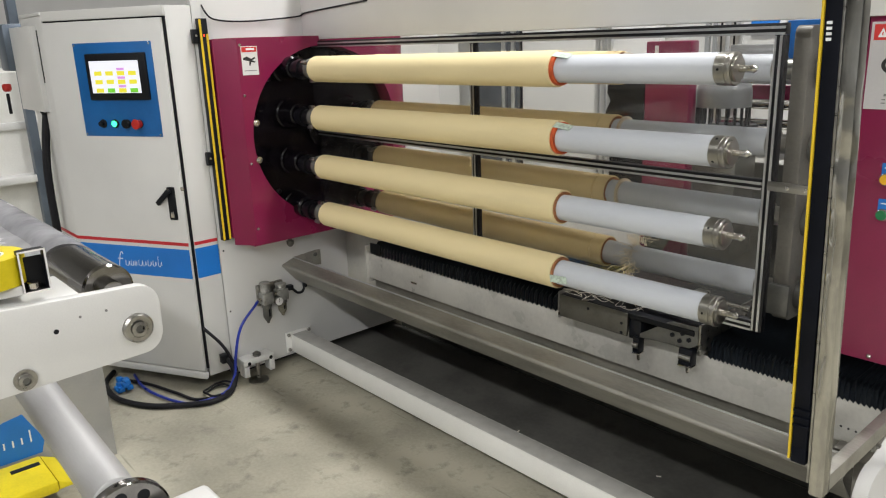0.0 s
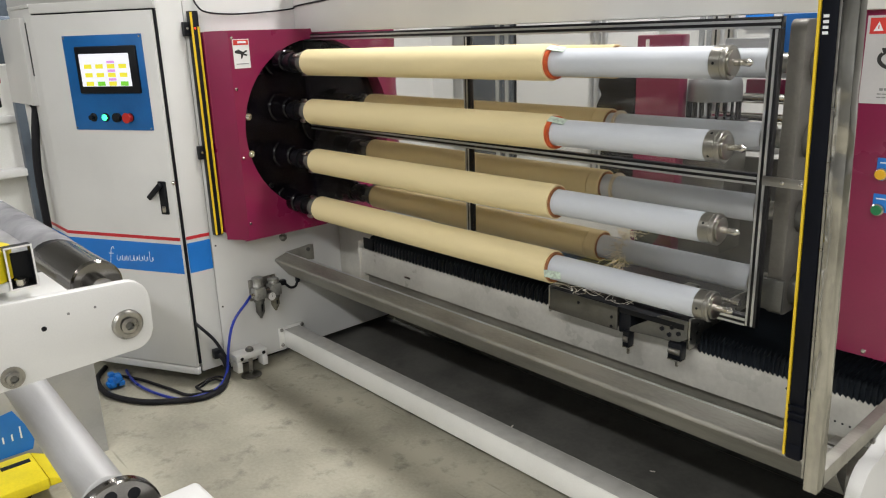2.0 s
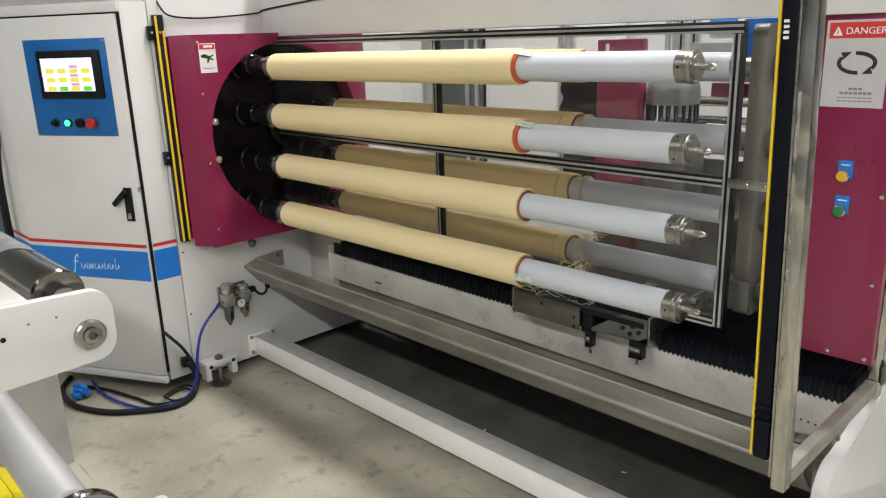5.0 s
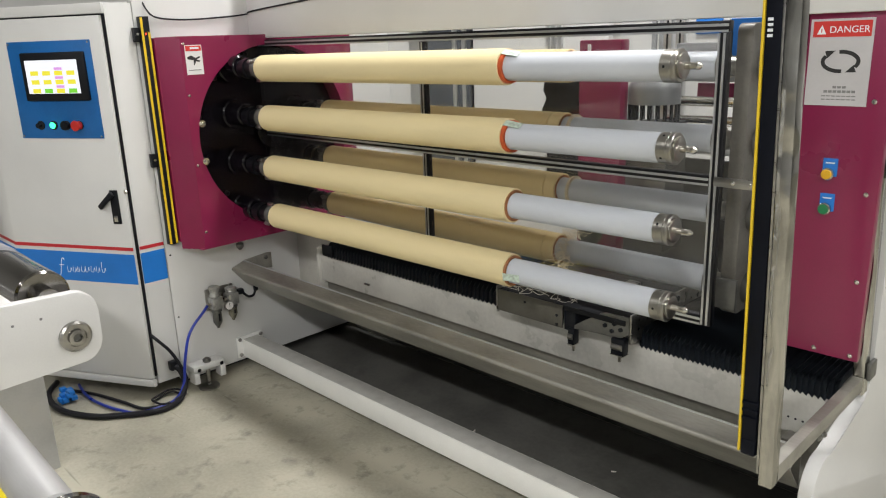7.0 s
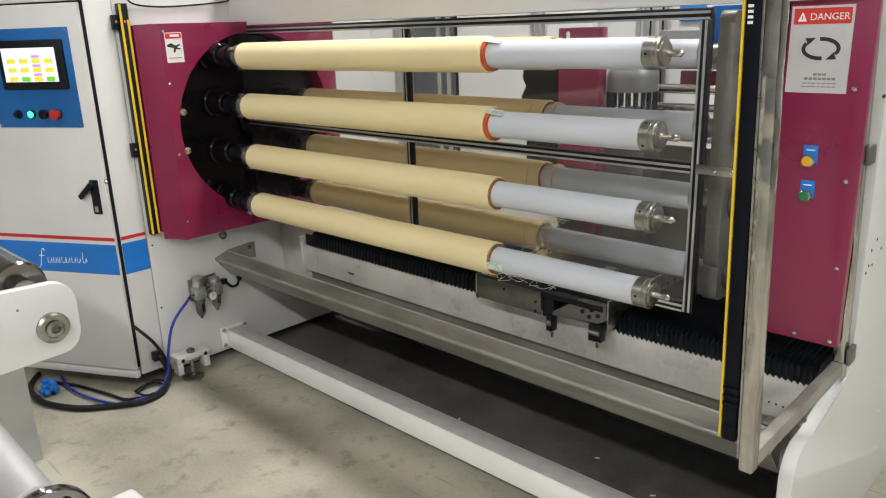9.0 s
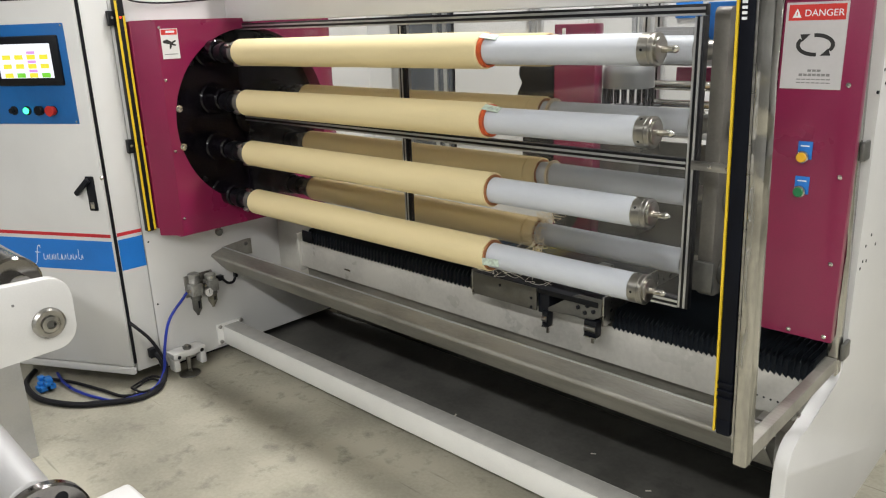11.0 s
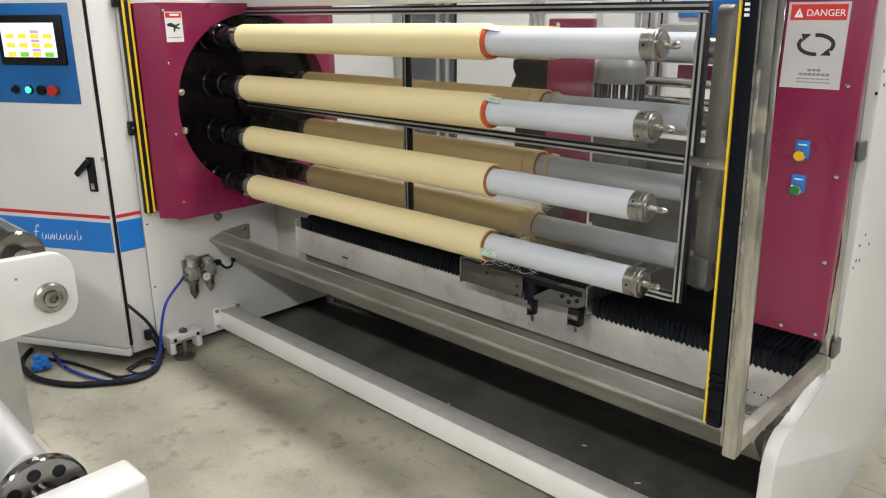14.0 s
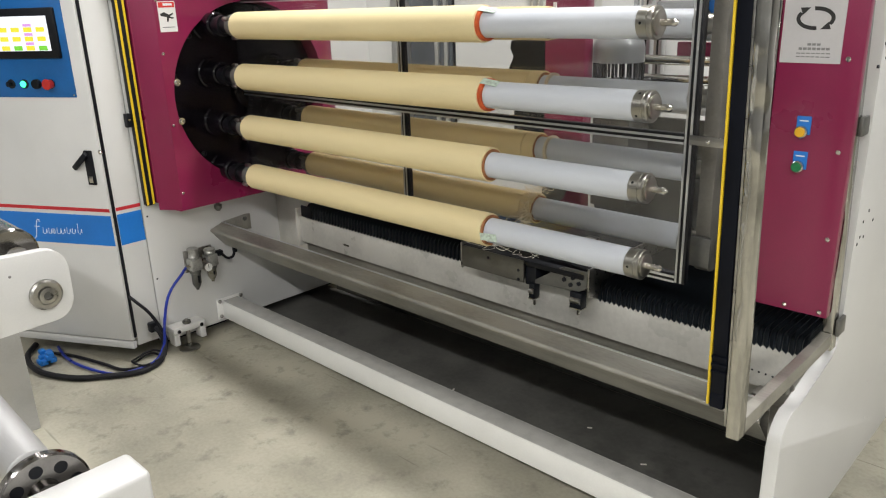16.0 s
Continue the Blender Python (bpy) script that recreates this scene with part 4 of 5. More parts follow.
def levelling_foot():
    f = thing("levelling_foot", (0.05, -0.255, 0), "white cast bracket with a steel levelling foot", "levelling foot")
    part("bracket", box(0.0005, 0.074, -0.334, -0.180, 0.090, 0.119, 0.006), WHITE, f)
    for y in (-0.320, -0.194):
        part("leg", box(0.020, 0.073, y - 0.013, y + 0.013, 0.036, 0.0895, 0.004), WHITE, f)
    for y in (-0.308, -0.200):
        part("hole", lathe([(0, 0.0085), (0.001, 0.0085)], (0.0738, y, 0.100), "x", 14), BLACK, f)
    part("spindle", lathe([(0.012, 0.010), (0.138, 0.010), (0.141, 0.006)], (0.052, -0.258, 0), "z", 14), STEEL, f)
    part("nut", lathe([(0.1195, 0.018), (0.133, 0.018)], (0.052, -0.258, 0), "z", 6), GALV, f)
    part("disc", lathe([(0, 0.045), (0.006, 0.045), (0.012, 0.02)], (0.056, -0.262, 0), "z", 32), STEEL, f)
    return f


levelling_foot()


def air_unit():
    a = thing("air_filter_regulator", (0.04, -0.135, 0.36), "grey metal air filter and regulator unit with round gauge", "air regulator")
    part("mount", box(0.0005, 0.012, -0.205, -0.070, 0.330, 0.430, 0.003), STEEL, a)
    for y, top, bowl, low in ((-0.176, 0.447, GALV, 0.252), (-0.098, 0.425, SMOKE_BOWL, 0.268)):
        body = part("body", box(0.012, 0.066, y - 0.026, y + 0.026, 0.345, 0.400, 0.006), CAST, a, "cast zinc valve body")
        part("knob", lathe([(0.400, 0.022), (0.408, 0.024), (0.414, 0.021), (top - 0.012, 0.021), (top - 0.010, 0.025), (top - 0.003, 0.025), (top, 0.020)], (0.039, y, 0), "z", 24), CAST, a)
        part("collar", lathe([(0.345, 0.024), (0.332, 0.024), (0.330, 0.020)], (0.039, y, 0), "z", 24), GALV, body)
        part("bowl", lathe([(0.330, 0.020), (low + 0.030, 0.020), (low + 0.016, 0.013), (low + 0.004, 0.006), (low, 0.006)], (0.039, y, 0), "z", 24), bowl, a, "tinted filter bowl")
        part("sight_slot", box(0.0585, 0.0602, y - 0.004, y + 0.004, low + 0.036, 0.322, 0.0004), BLACK, body)
    part("coupling", lathe([(-0.150, 0.016), (-0.124, 0.016)], (0.039, 0, 0.372), "y", 20), STEEL, a)
    part("gauge", lathe([(0.062, 0.020), (0.078, 0.021), (0.080, 0.0195)], (0, -0.132, 0.354), "x", 28), STEEL, a, "round pressure gauge")
    part("dial", lathe([(0.0801, 0.0180), (0.0808, 0.0180)], (0, -0.132, 0.354), "x", 28), PAPER, a)
    part("needle", box(0.0806, 0.0814, -0.133, -0.131, 0.351, 0.368), INK, a)
    part("inlet", lathe([(-0.202, 0.010), (-0.216, 0.010), (-0.216, 0.008), (-0.222, 0.008)], (0.045, 0, 0.370), "y", 16), POLISHED, a, "push-in hose fitting")
    part("elbow", sweep([(0.04, -0.078, 0.392), (0.05, -0.052, 0.396), (0.055, -0.040, 0.380), (0.055, -0.020, 0.362), (0.05, 0.008, 0.360), (0.045, 0.022, 0.378), (0.042, 0.026, 0.388)], 0.006), CABLE, a, "short black hose")
    part("clamp", box(0.03, 0.058, -0.066, -0.040, 0.382, 0.405, 0.003), BLACK, a)
    part("plug", box(0.034, 0.054, 0.018, 0.034, 0.376, 0.398, 0.003), BLACK, a)
    return a


air_unit()


def hoses():
    solid("air_hose", sweep([(0.045, -0.218, 0.370), (0.052, -0.232, 0.364), (0.06, -0.250, 0.352), (0.062, -0.305, 0.303), (0.064, -0.339, 0.248), (0.066, -0.366, 0.150), (0.07, -0.385, 0.060), (0.095, -0.455, 0.014), (0.080, -0.588, 0.012), (-0.015, -0.642, 0.012), (-0.165, -0.676, 0.012), (-0.288, -0.677, 0.012), (-0.40, -0.66, 0.012)], 0.0062), TUBE_BLUE,
          "blue plastic air hose from the regulator to the floor", "hose")
    solid("power_cable", sweep([(0.012, -0.392, 0.14), (0.045, -0.380, 0.115), (0.065, -0.376, 0.060), (0.100, -0.420, 0.018), (0.128, -0.479, 0.014), (0.122, -0.549, 0.014), (0.054, -0.648, 0.014), (-0.024, -0.731, 0.014), (-0.152, -0.796, 0.014), (-0.265, -0.813, 0.014), (-0.40, -0.79, 0.014), (-0.5, -0.72, 0.014)], 0.0125), CABLE,
          "thick black power cable curled on the floor", "cable")
    solid("signal_cable", sweep([(-0.01, -0.468, 0.30), (0.03, -0.455, 0.278), (0.045, -0.411, 0.214), (0.055, -0.374, 0.125), (0.060, -0.366, 0.060), (0.085, -0.43, 0.012), (0.060, -0.554, 0.010), (-0.068, -0.595, 0.010), (-0.243, -0.646, 0.010), (-0.36, -0.70, 0.010)], 0.0068), CABLE,
          "thin black cable from the door gap to the floor", "cable")
    solid("cable_gland", box(0.0, 0.03, -0.412, -0.378, 0.118, 0.160, 0.004), BLACK, "black cable grommet on the housing's lower edge", "grommet")
    for k, r in enumerate((0.045, 0.055)):
        pts = [(0.045 + 0.01 * k + r * math.cos(a), -0.45 + r * math.sin(a) * 1.3, 0.012 + 0.012 * k + 0.006 * math.sin(3 * a)) for a in (i * 0.5 for i in range(13))]
        solid("cable_loop", sweep(pts, 0.0045, smooth_steps=4), CABLE, "loose loop of cable on the floor", "cable", group="cable loops")
    bm = bmesh.new()
    random.seed(5)
    for k in range(14):
        c = Vector((-0.285, -0.752, 0.032)) + Vector((random.uniform(-.03, .03), random.uniform(-.025, .025), random.uniform(-.018, .02)))
        box(c.x - .016, c.x + .016, c.y - .012, c.y + .012, c.z - .01, c.z + .01, 0.003, bm)
    solid("plug_connector", bm, STRIPE_BLUE, "bright blue plastic cable connector on the floor", "connector")


hoses()


# ---- carriage with the knife, and the bellows ----
CAR_X0 = 1.445   # carriage's front box starts here at its reference place


def knife_carriage():
    c = thing("knife_carriage", (1.7, 0.3, 0.60), "moving knife carriage with grey steel plates and burgundy tower", "cutting carriage")
    f = part("front_box", box(1.445, 1.704, 0.098, 0.104, 0.607, 0.680, 0.001), OLIVE, c, "dark olive-grey steel front plate")
    for x, z in ((1.56, 0.66), (1.685, 0.645), (1.685, 0.615)):
        part("screw", lathe([(0, 0.005), (-0.002, 0.005), (-0.003, 0.003)], (x, 0.098, z), "y", 12), BLACK, f)
    part("deck", box(1.446, 1.92, 0.1045, 0.64, 0.664, 0.681, 0.002), BLACK, c, "black carriage deck")
    part("left_cheek", box(1.440, 1.4448, 0.096, 0.64, 0.600, 0.690, 0.001), STEEL, c)
    part("cavity", box(1.704, 1.745, 0.110, 0.20, 0.600, 0.662, 0.002), BLACK, c)
    part("bracket_plate", prism([(1.743, 0.612), (1.905, 0.624), (1.931, 0.640), (1.931, 0.692), (1.85, 0.690), (1.828, 0.680), (1.743, 0.624)], 0.108, 0.1145, "y", 0.001), GALV, c, "angled grey steel bracket")
    for x, z in ((1.852, 0.652), (1.876, 0.640), (1.884, 0.664), (1.905, 0.650)):
        part("bolt", lathe([(0, 0.007), (-0.005, 0.007), (-0.006, 0.005)], (x, 0.108, z), "y", 6), BLACK, c)
    for x, z, w in ((1.735, 0.612, 0.011), (1.898, 0.622, 0.021)):
        h = part("clamp", box(x - w, x + w, 0.100, 0.13, z - 0.050, z, 0.003), BLACK, c, "black roller clamp")
        part("roller", lathe([(-w + 0.003, 0.010), (w - 0.003, 0.010)], (x, 0.103, z - 0.026), "x", 18), STEEL, h)
        part("foot_plate", box(x - w - 0.001, x + w + 0.001, 0.099, 0.131, z - 0.054, z - 0.0505, 0.001), POLISHED, h)
        part("screw", lathe([(z - 0.076, 0.004), (z - 0.074, 0.005), (z - 0.054, 0.005)], (x + 0.002, 0.115, 0), "z", 12), POLISHED, h)
    part("right_cheek", box(1.9315, 1.938, 0.11, 0.64, 0.610, 0.700, 0.001), STEEL, c)
    # fittings on the deck
    for x, y in ((1.80, 0.17), (1.86, 0.2), (1.78, 0.24)):
        part("clip", box(x, x + 0.03, y, y + 0.012, 0.6815, 0.70, 0.002), POLISHED, c)
    part("pusher_rod", lathe([(1.86, 0.006), (2.0, 0.006), (2.003, 0.01), (2.02, 0.01)], (0, 0.22, 0.74), "x", 14), POLISHED, c)
    part("rod_block", box(1.85, 1.89, 0.20, 0.24, 0.6815, 0.76, 0.003), STEEL, c)
    # tower behind the rear shafts
    part("tower", box(1.322, 1.502, 0.72, 0.775, 0.645, 1.455, 0.006), BURGUNDY, c, "burgundy knife tower")
    part("tower_slot", box(1.36, 1.375, 0.7165, 0.7205, 1.33, 1.44, 0.002), PAPER, c)
    part("knife_head", prism([(1.3215, 1.14), (1.3215, 1.34), (1.25, 1.34), (1.22, 1.31), (1.16, 1.30), (1.155, 1.27), (1.175, 1.24), (1.15, 1.2), (1.15, 1.16)], 0.72, 0.80, "y", 0.002), BLACK, c, "black knife head")
    part("knife_head", prism([(1.3215, 0.75), (1.3215, 1.12), (1.22, 1.12), (1.16, 1.05), (1.155, 0.78)], 0.74, 0.80, "y", 0.002), BLACK, c, "black knife slide")
    part("blade", lathe([(0, 0.085), (0.003, 0.085)], (1.585, 0.43, 0.86), "x", 48), POLISHED, c, "round knife blade")
    part("blade_arm", box(1.588, 1.62, 0.42, 0.72, 0.84, 0.88, 0.004), GALV, c)
    m = part("motor", lathe([(1.225, 0.094), (1.275, 0.094), (1.295, 0.090), (1.31, 0.078), (1.33, 0.072), (1.345, 0.04)], (1.570, 0.84, 0), "z", 32), MOTOR, c, "grey electric motor")
    for k in range(20):
        a = radians(18 * k)
        part("fin", box(1.570 + 0.088 * math.cos(a) - 0.004, 1.570 + 0.088 * math.cos(a) + 0.004, 0.84 + 0.088 * math.sin(a) - 0.004, 0.84 + 0.088 * math.sin(a) + 0.004, 1.16, 1.2245), BLACK, m)
    part("motor_base", box(1.505, 1.66, 0.78, 0.93, 1.06, 1.1595, 0.006), BLACK, c)
    part("motor_bracket", box(1.505, 1.66, 0.78, 0.93, 0.686, 1.0595, 0.004), GALV, c)
    return c


def paper_scraps():
    """Bits of trimmed paper on the dark shade sheet below the trough."""
    random.seed(21)
    for x, y in ((1.770, 0.331), (1.22, 0.22), (2.02, 0.26)):
        a, w = random.uniform(0, 3.1), random.uniform(0.006, 0.010)
        bm = box(-w, w, -0.003, 0.003, 0.0, 0.0012)
        bmesh.ops.transform(bm, matrix=Matrix.Translation((x, y, 0.0062)) @ Matrix.Rotation(a, 4, "Z"), verts=bm.verts)
        solid("paper_scrap", bm, STRAND, "tiny white paper scrap lying on the dark shade sheet", "paper scrap", group="scraps on the mat")


paper_scraps()
CARRIAGE = knife_carriage()
CARRIAGE.location += Vector((-0.010, 0, -0.012))


def shavings():
    random.seed(11)
    bm = bmesh.new()
    for k in range(20):
        p = Vector((random.uniform(1.47, 1.72), random.uniform(0.096, 0.19), 0.676))
        pts = [p + Vector((random.uniform(-.035, .035), random.uniform(-.02, .02), random.uniform(-.004, .022))) for _ in range(5)]
        sweep(pts, 0.0008, 4, bm, 4)
    s = solid("paper_trimmings", bm, STRAND, "thin curled paper trimmings lying on the carriage deck", "paper scraps", "stuff")
    bm = bmesh.new()
    for k in range(60):
        a = random.uniform(-0.7, 1.9)
        p = Vector((1.595 + random.gauss(0, 0.014), REAR_Y - 0.052 * math.cos(a), REAR_Z[3] + 0.052 * math.sin(a)))
        d = Vector((random.uniform(-.03, .04), -math.cos(a) * .045, math.sin(a) * .035 - 0.012)) * random.uniform(0.3, 1.7)
        c = Vector((random.uniform(-.015, .015), random.uniform(-.01, .01), random.uniform(-.01, .01)))
        sweep([p, p + d * 0.35 + c, p + d * 0.75 - c, p + d], 0.0010, 4, bm, 3)
    w = solid("flying_shavings", bm, SCRAP, "fine tan paper fibres thrown up by the knife", "paper scraps", "stuff")
    return s, w


TRIM, FLY = shavings()

BEL_L = thing("bellows", (0.42, 0.2, 0.577), "black pleated cloth bellows stretched over the guideway", "bellows", "guideway bellows")
BEL_R = thing("bellows", (2.49, 0.2, 0.577), "black pleated cloth bellows bunched over the guideway", "bellows", "guideway bellows")
N_L, N_R = 52, 38


def fold_mesh(width):
    """One pleat: a ridge over the base with a saw-tooth skirt at the front."""
    bm = bmesh.new()
    y0, y1, z0, z1 = -0.032, 0.41, -0.002, 0.060
    w = width * 0.5
    prof = [(-w, 0.0, 0.0035), (w * 0.7, 1.0, -0.0035), (w, 0.0, 0.0035)]
    outer = []
    for x, k, drop in prof:
        top, fy = z1 - 0.016 * (1 - k), y0 + 0.006 * (1 - k)
        outer.append([bm.verts.new((x, fy - 0.002, z0 + drop)), bm.verts.new((x, fy, top - 0.010)), bm.verts.new((x, fy + 0.010, top)), bm.verts.new((x, y1, top))])
    for a, b in zip(outer, outer[1:]):
        for i in range(3):
            bm.faces.new((a[i], b[i], b[i + 1], a[i + 1]))
    bmesh.ops.solidify(bm, geom=bm.faces[:], thickness=0.0015)
    bmesh.ops.recalc_face_normals(bm, faces=bm.faces)
    me = bpy.data.meshes.new("pleat")
    bm.to_mesh(me)
    bm.free()
    me.materials.append(BELLOWS)
    return me


PLEAT_L, PLEAT_R = fold_mesh(0.0200), fold_mesh(0.0152)
FOLDS_L, FOLDS_R = [], []
for n, me, parent, out in ((N_L, PLEAT_L, BEL_L, FOLDS_L), (N_R, PLEAT_R, BEL_R, FOLDS_R)):
    for k in range(n):
        ob = new("pleat", me)
        ob.parent = parent
        out.append(ob)

# ---- header and what stands behind ----
hd = thing("header_beam", (1.2, 0.25, 1.53), "wide white painted header beam across the machine", "machine beam")
part("beam", box(0.0005, 2.4995, 0.15, 0.19, 1.493, 2.0, 0.004), WHITE, hd)
solid("header_cable", sweep([(-0.02, -0.31, 1.672), (0.012, -0.30, 1.612), (0.008, -0.26, 1.584), (0.008, -0.15, 1.575), (0.008, 0.0, 1.582), (0.02, 0.13, 1.594), (0.06, 0.145, 1.607), (0.5, 0.145, 1.632)], 0.0035), CABLE, "thin black cable along the top of the housing", "cable")


def rear_machine():
    m = thing("rear_frame", (0.5, 2.2, 0), "white cabinets and aluminium posts behind the machine", "machine frame")
    part("white_cabinet", box(-4.2, -1.62, 2.6, 3.1, 0.0, 2.3, 0.006), WHITE, m)
    part("grey_post", box(-1.60, -1.44, 2.58, 2.7, 0.0, 2.3, 0.006), ALU, m)
    w = part("window", box(-1.42, -0.94, 2.62, 2.66, 0.4, 2.3, 0.004), SMOKED, m, "dark smoked window panel")
    for x in (-1.12, -1.02):
        part("window_bar", box(x - 0.02, x + 0.02, 2.60, 2.62, 0.4, 2.3, 0.003), ALU, w)
    part("white_door", box(-0.92, 0.25, 2.6, 2.66, 0.0, 2.3, 0.004), WHITE, m)
    part("door_edge", box(-0.937, -0.923, 2.59, 2.66, 0.0, 2.3, 0.002), BLACK, m)
    part("white_cabinet", box(0.27, 2.6, 2.7, 3.1, 0.0, 2.3, 0.006), WHITE, m)
    for x in (1.436, 1.490):
        post = part("profile_post", box(x - 0.018, x + 0.018, 1.18, 1.216, 0.0, 2.1, 0.002), ALU, m, "aluminium profile post")
        part("slot", box(x - 0.004, x + 0.004, 1.1785, 1.19, 0.01, 2.09), BLACK, post)
    for x in (-0.215, -0.165, -0.115, 0.585, 0.635, 0.685, 0.735):
        part("rib", box(x - 0.014, x + 0.014, 2.575, 2.5985, 0.0, 2.3, 0.003), ALU if x < 0 else MOTOR, m, "ribbed grey profile")
    part("blue_plate", box(0.80, 0.96, 2.68, 2.6985, 1.44, 1.53, 0.002), STRIPE_BLUE, m, "small blue plate")
    for z in (0.86, 0.98, 1.14, 1.21):
        part("guide_roller", lathe([(1.54, 0.018), (2.46, 0.018)], (0, 1.0, z), "x", 24), POLISHED, m, "polished guide roller")
    part("burgundy_rail", box(1.62, 2.40, 1.09, 1.13, 1.215, 1.27, 0.003), BURGUNDY, m)
    part("cross_bar", box(1.54, 2.46, 0.94, 0.99, 1.025, 1.06, 0.003), WHITE, m)
    part("dark_gearbox", box(1.56, 2.2, 1.02, 1.08, 1.28, 1.42, 0.006), MOTOR, m)
    part("lower_cover", box(-0.9, 2.46, 1.24, 1.28, 0.0, 0.62, 0.004), WHITE_ROUGH, m)
    return m


rear_machine()
blue_box = thing("blue_control_box", (2.16, 0.62, 1.5), "small blue control box behind the chuck plate", "control box")
part("box", box(2.03, 2.17, 0.44, 0.47, 1.38, 1.494, 0.003), STRIPE_BLUE, blue_box)
part("label", box(2.026, 2.0295, 0.438, 0.468, 1.38, 1.496, 0.001), PAPER, blue_box)


# ---- unwinding stand beside the camera ----
def unwind_stand():
    u = thing("unwind_stand", (1.4, -1.5, 0.0), "white painted unwinding stand with steel rollers", "unwind stand")
    AX = 1.63
    out = arc(-1.254, 1.017, 0.04, 0, 82, 6) + [(-2.3, 1.104), (-2.3, 0.89)] + arc(-1.253, 0.960, 0.038, -85, 0, 6)
    part("upper_arm", prism(out, AX - 0.022, AX, "x", 0.003), WHITE, u, "white painted arm plate")
    part("arm_flange", prism([(-2.29, 1.084), (-1.345, 1.042), (-1.345, 1.0595), (-2.29, 1.1020)], 1.45, AX - 0.0225, "x", 0.002), WHITE, u, "white top flange of the arm")
    part("end_bolt", lathe([(0, 0.028), (0.005, 0.028), (0.009, 0.024), (0.009, 0.0175), (0.005, 0.0175), (0.005, 0.0145), (0.014, 0.0145), (0.015, 0.008), (0.007, 0.0075)], (AX, -1.261, 0.977), "x", 32), STEEL, u, "large socket bolt with washer")
    part("bolt", lathe([(0, 0.019), (0.004, 0.019), (0.004, 0.012), (0.012, 0.012), (0.013, 0.007), (0.008, 0.0065)], (AX, -1.459, 0.938), "x", 24), STEEL, u)
    for y, z, d, r in ((-1.261, 0.977, 0.0072, 0.0074), (-1.459, 0.938, 0.0082, 0.0064)):
        part("hex_socket", lathe([(0, r), (0.0004, r)], (AX + d, y, z), "x", 6), GALV, u)
    part("hole", lathe([(0, 0.0045), (0.0006, 0.0045)], (AX, -1.398, 1.008), "x", 16), BLACK, u)
    for y, z in ((-1.311, 1.024), (-1.356, 1.024)):
        part("hole", lathe([(0, 0.0025), (0.0006, 0.0025)], (AX, y, z), "x", 8), INK_GREY, u)
    part("guide_roller", lathe([(0.35, 0.012), (0.37, 0.012), (0.37, 0.047), (AX - 0.055, 0.047), (AX - 0.05, 0.043), (AX - 0.05, 0.02), (AX - 0.0225, 0.02)], (0, -1.286, 1.047), "x", 40), ROLLER, u, "polished steel guide roller")
    # lower roller with its flange
    part("lower_roller", lathe([(0.0, 0.046), (1.29, 0.046), (1.294, 0.04)], seg=40, m=Matrix.Translation((0.31, -1.318, 0.689)) @ Matrix.Rotation(radians(-1.0), 4, "Z") @ Matrix.Rotation(radians(2.6), 4, "Y") @ AXIS["x"]), MATT_ALU, u, "pale aluminium roller")
    fl = part("flange", lathe([(1.604, 0.05), (1.606, 0.085), (1.622, 0.085), (1.626, 0.081), (1.626, 0.03), (1.64, 0.03)], (0, -1.330, 0.586), "x", 48), ROLLER, u, "dark polished steel flange with round holes")
    for k in range(8):
        a = radians(45 * k + 10)
        part("hole", lathe([(1.6255, 0.0125), (1.6268, 0.0125)], (0, -1.330 + 0.058 * math.cos(a), 0.586 + 0.058 * math.sin(a)), "x", 14), BLACK, fl)
    part("lower_arm", box(1.645, 1.745, -1.62, -1.178, 0.50, 0.618, 0.012, seg=3), WHITE, u, "white painted lower arm")
    part("lower_leg", box(1.66, 1.73, -1.60, -1.45, 0.0, 0.4995, 0.004), WHITE, u)
    part("far_plate", box(0.225, 0.25, -2.3, -0.965, 0.0, 0.72, 0.004), STAND_SHADED, u, "far side plate, white greyed for shade")
    part("far_arm", box(0.325, 0.349, -2.3, -1.235, 0.93, 1.05, 0.004), WHITE, u)
    part("far_post", box(0.325, 0.349, -2.3, -2.1, 0.0, 0.9295, 0.004), WHITE, u)
    part("cross_tube", box(0.25, AX - 0.0225, -2.1, -2.04, 0.93, 0.99, 0.004), WHITE, u)
    part("near_leg", box(AX - 0.05, AX - 0.0225, -2.28, -2.1, 0.0, 0.9, 0.004), WHITE, u)
    blue = part("blue_badge", prism([(-1.60, 0.112), (-1.21, 0.112), (-1.195, 0.16), (-1.25, 0.275), (-1.31, 0.265), (-1.36, 0.245), (-1.60, 0.245)], 0.2505, 0.252, "x"), STRIPE_BLUE, u, "blue stripe with white wordmark strokes")
    for k in range(6):
        part("wordmark_stroke", box(0.2518, 0.2528, -1.38 + 0.028 * k, -1.375 + 0.028 * k, 0.165, 0.19 + 0.02 * (k == 5)), WHITE_INK, blue)
    return u


unwind_stand()


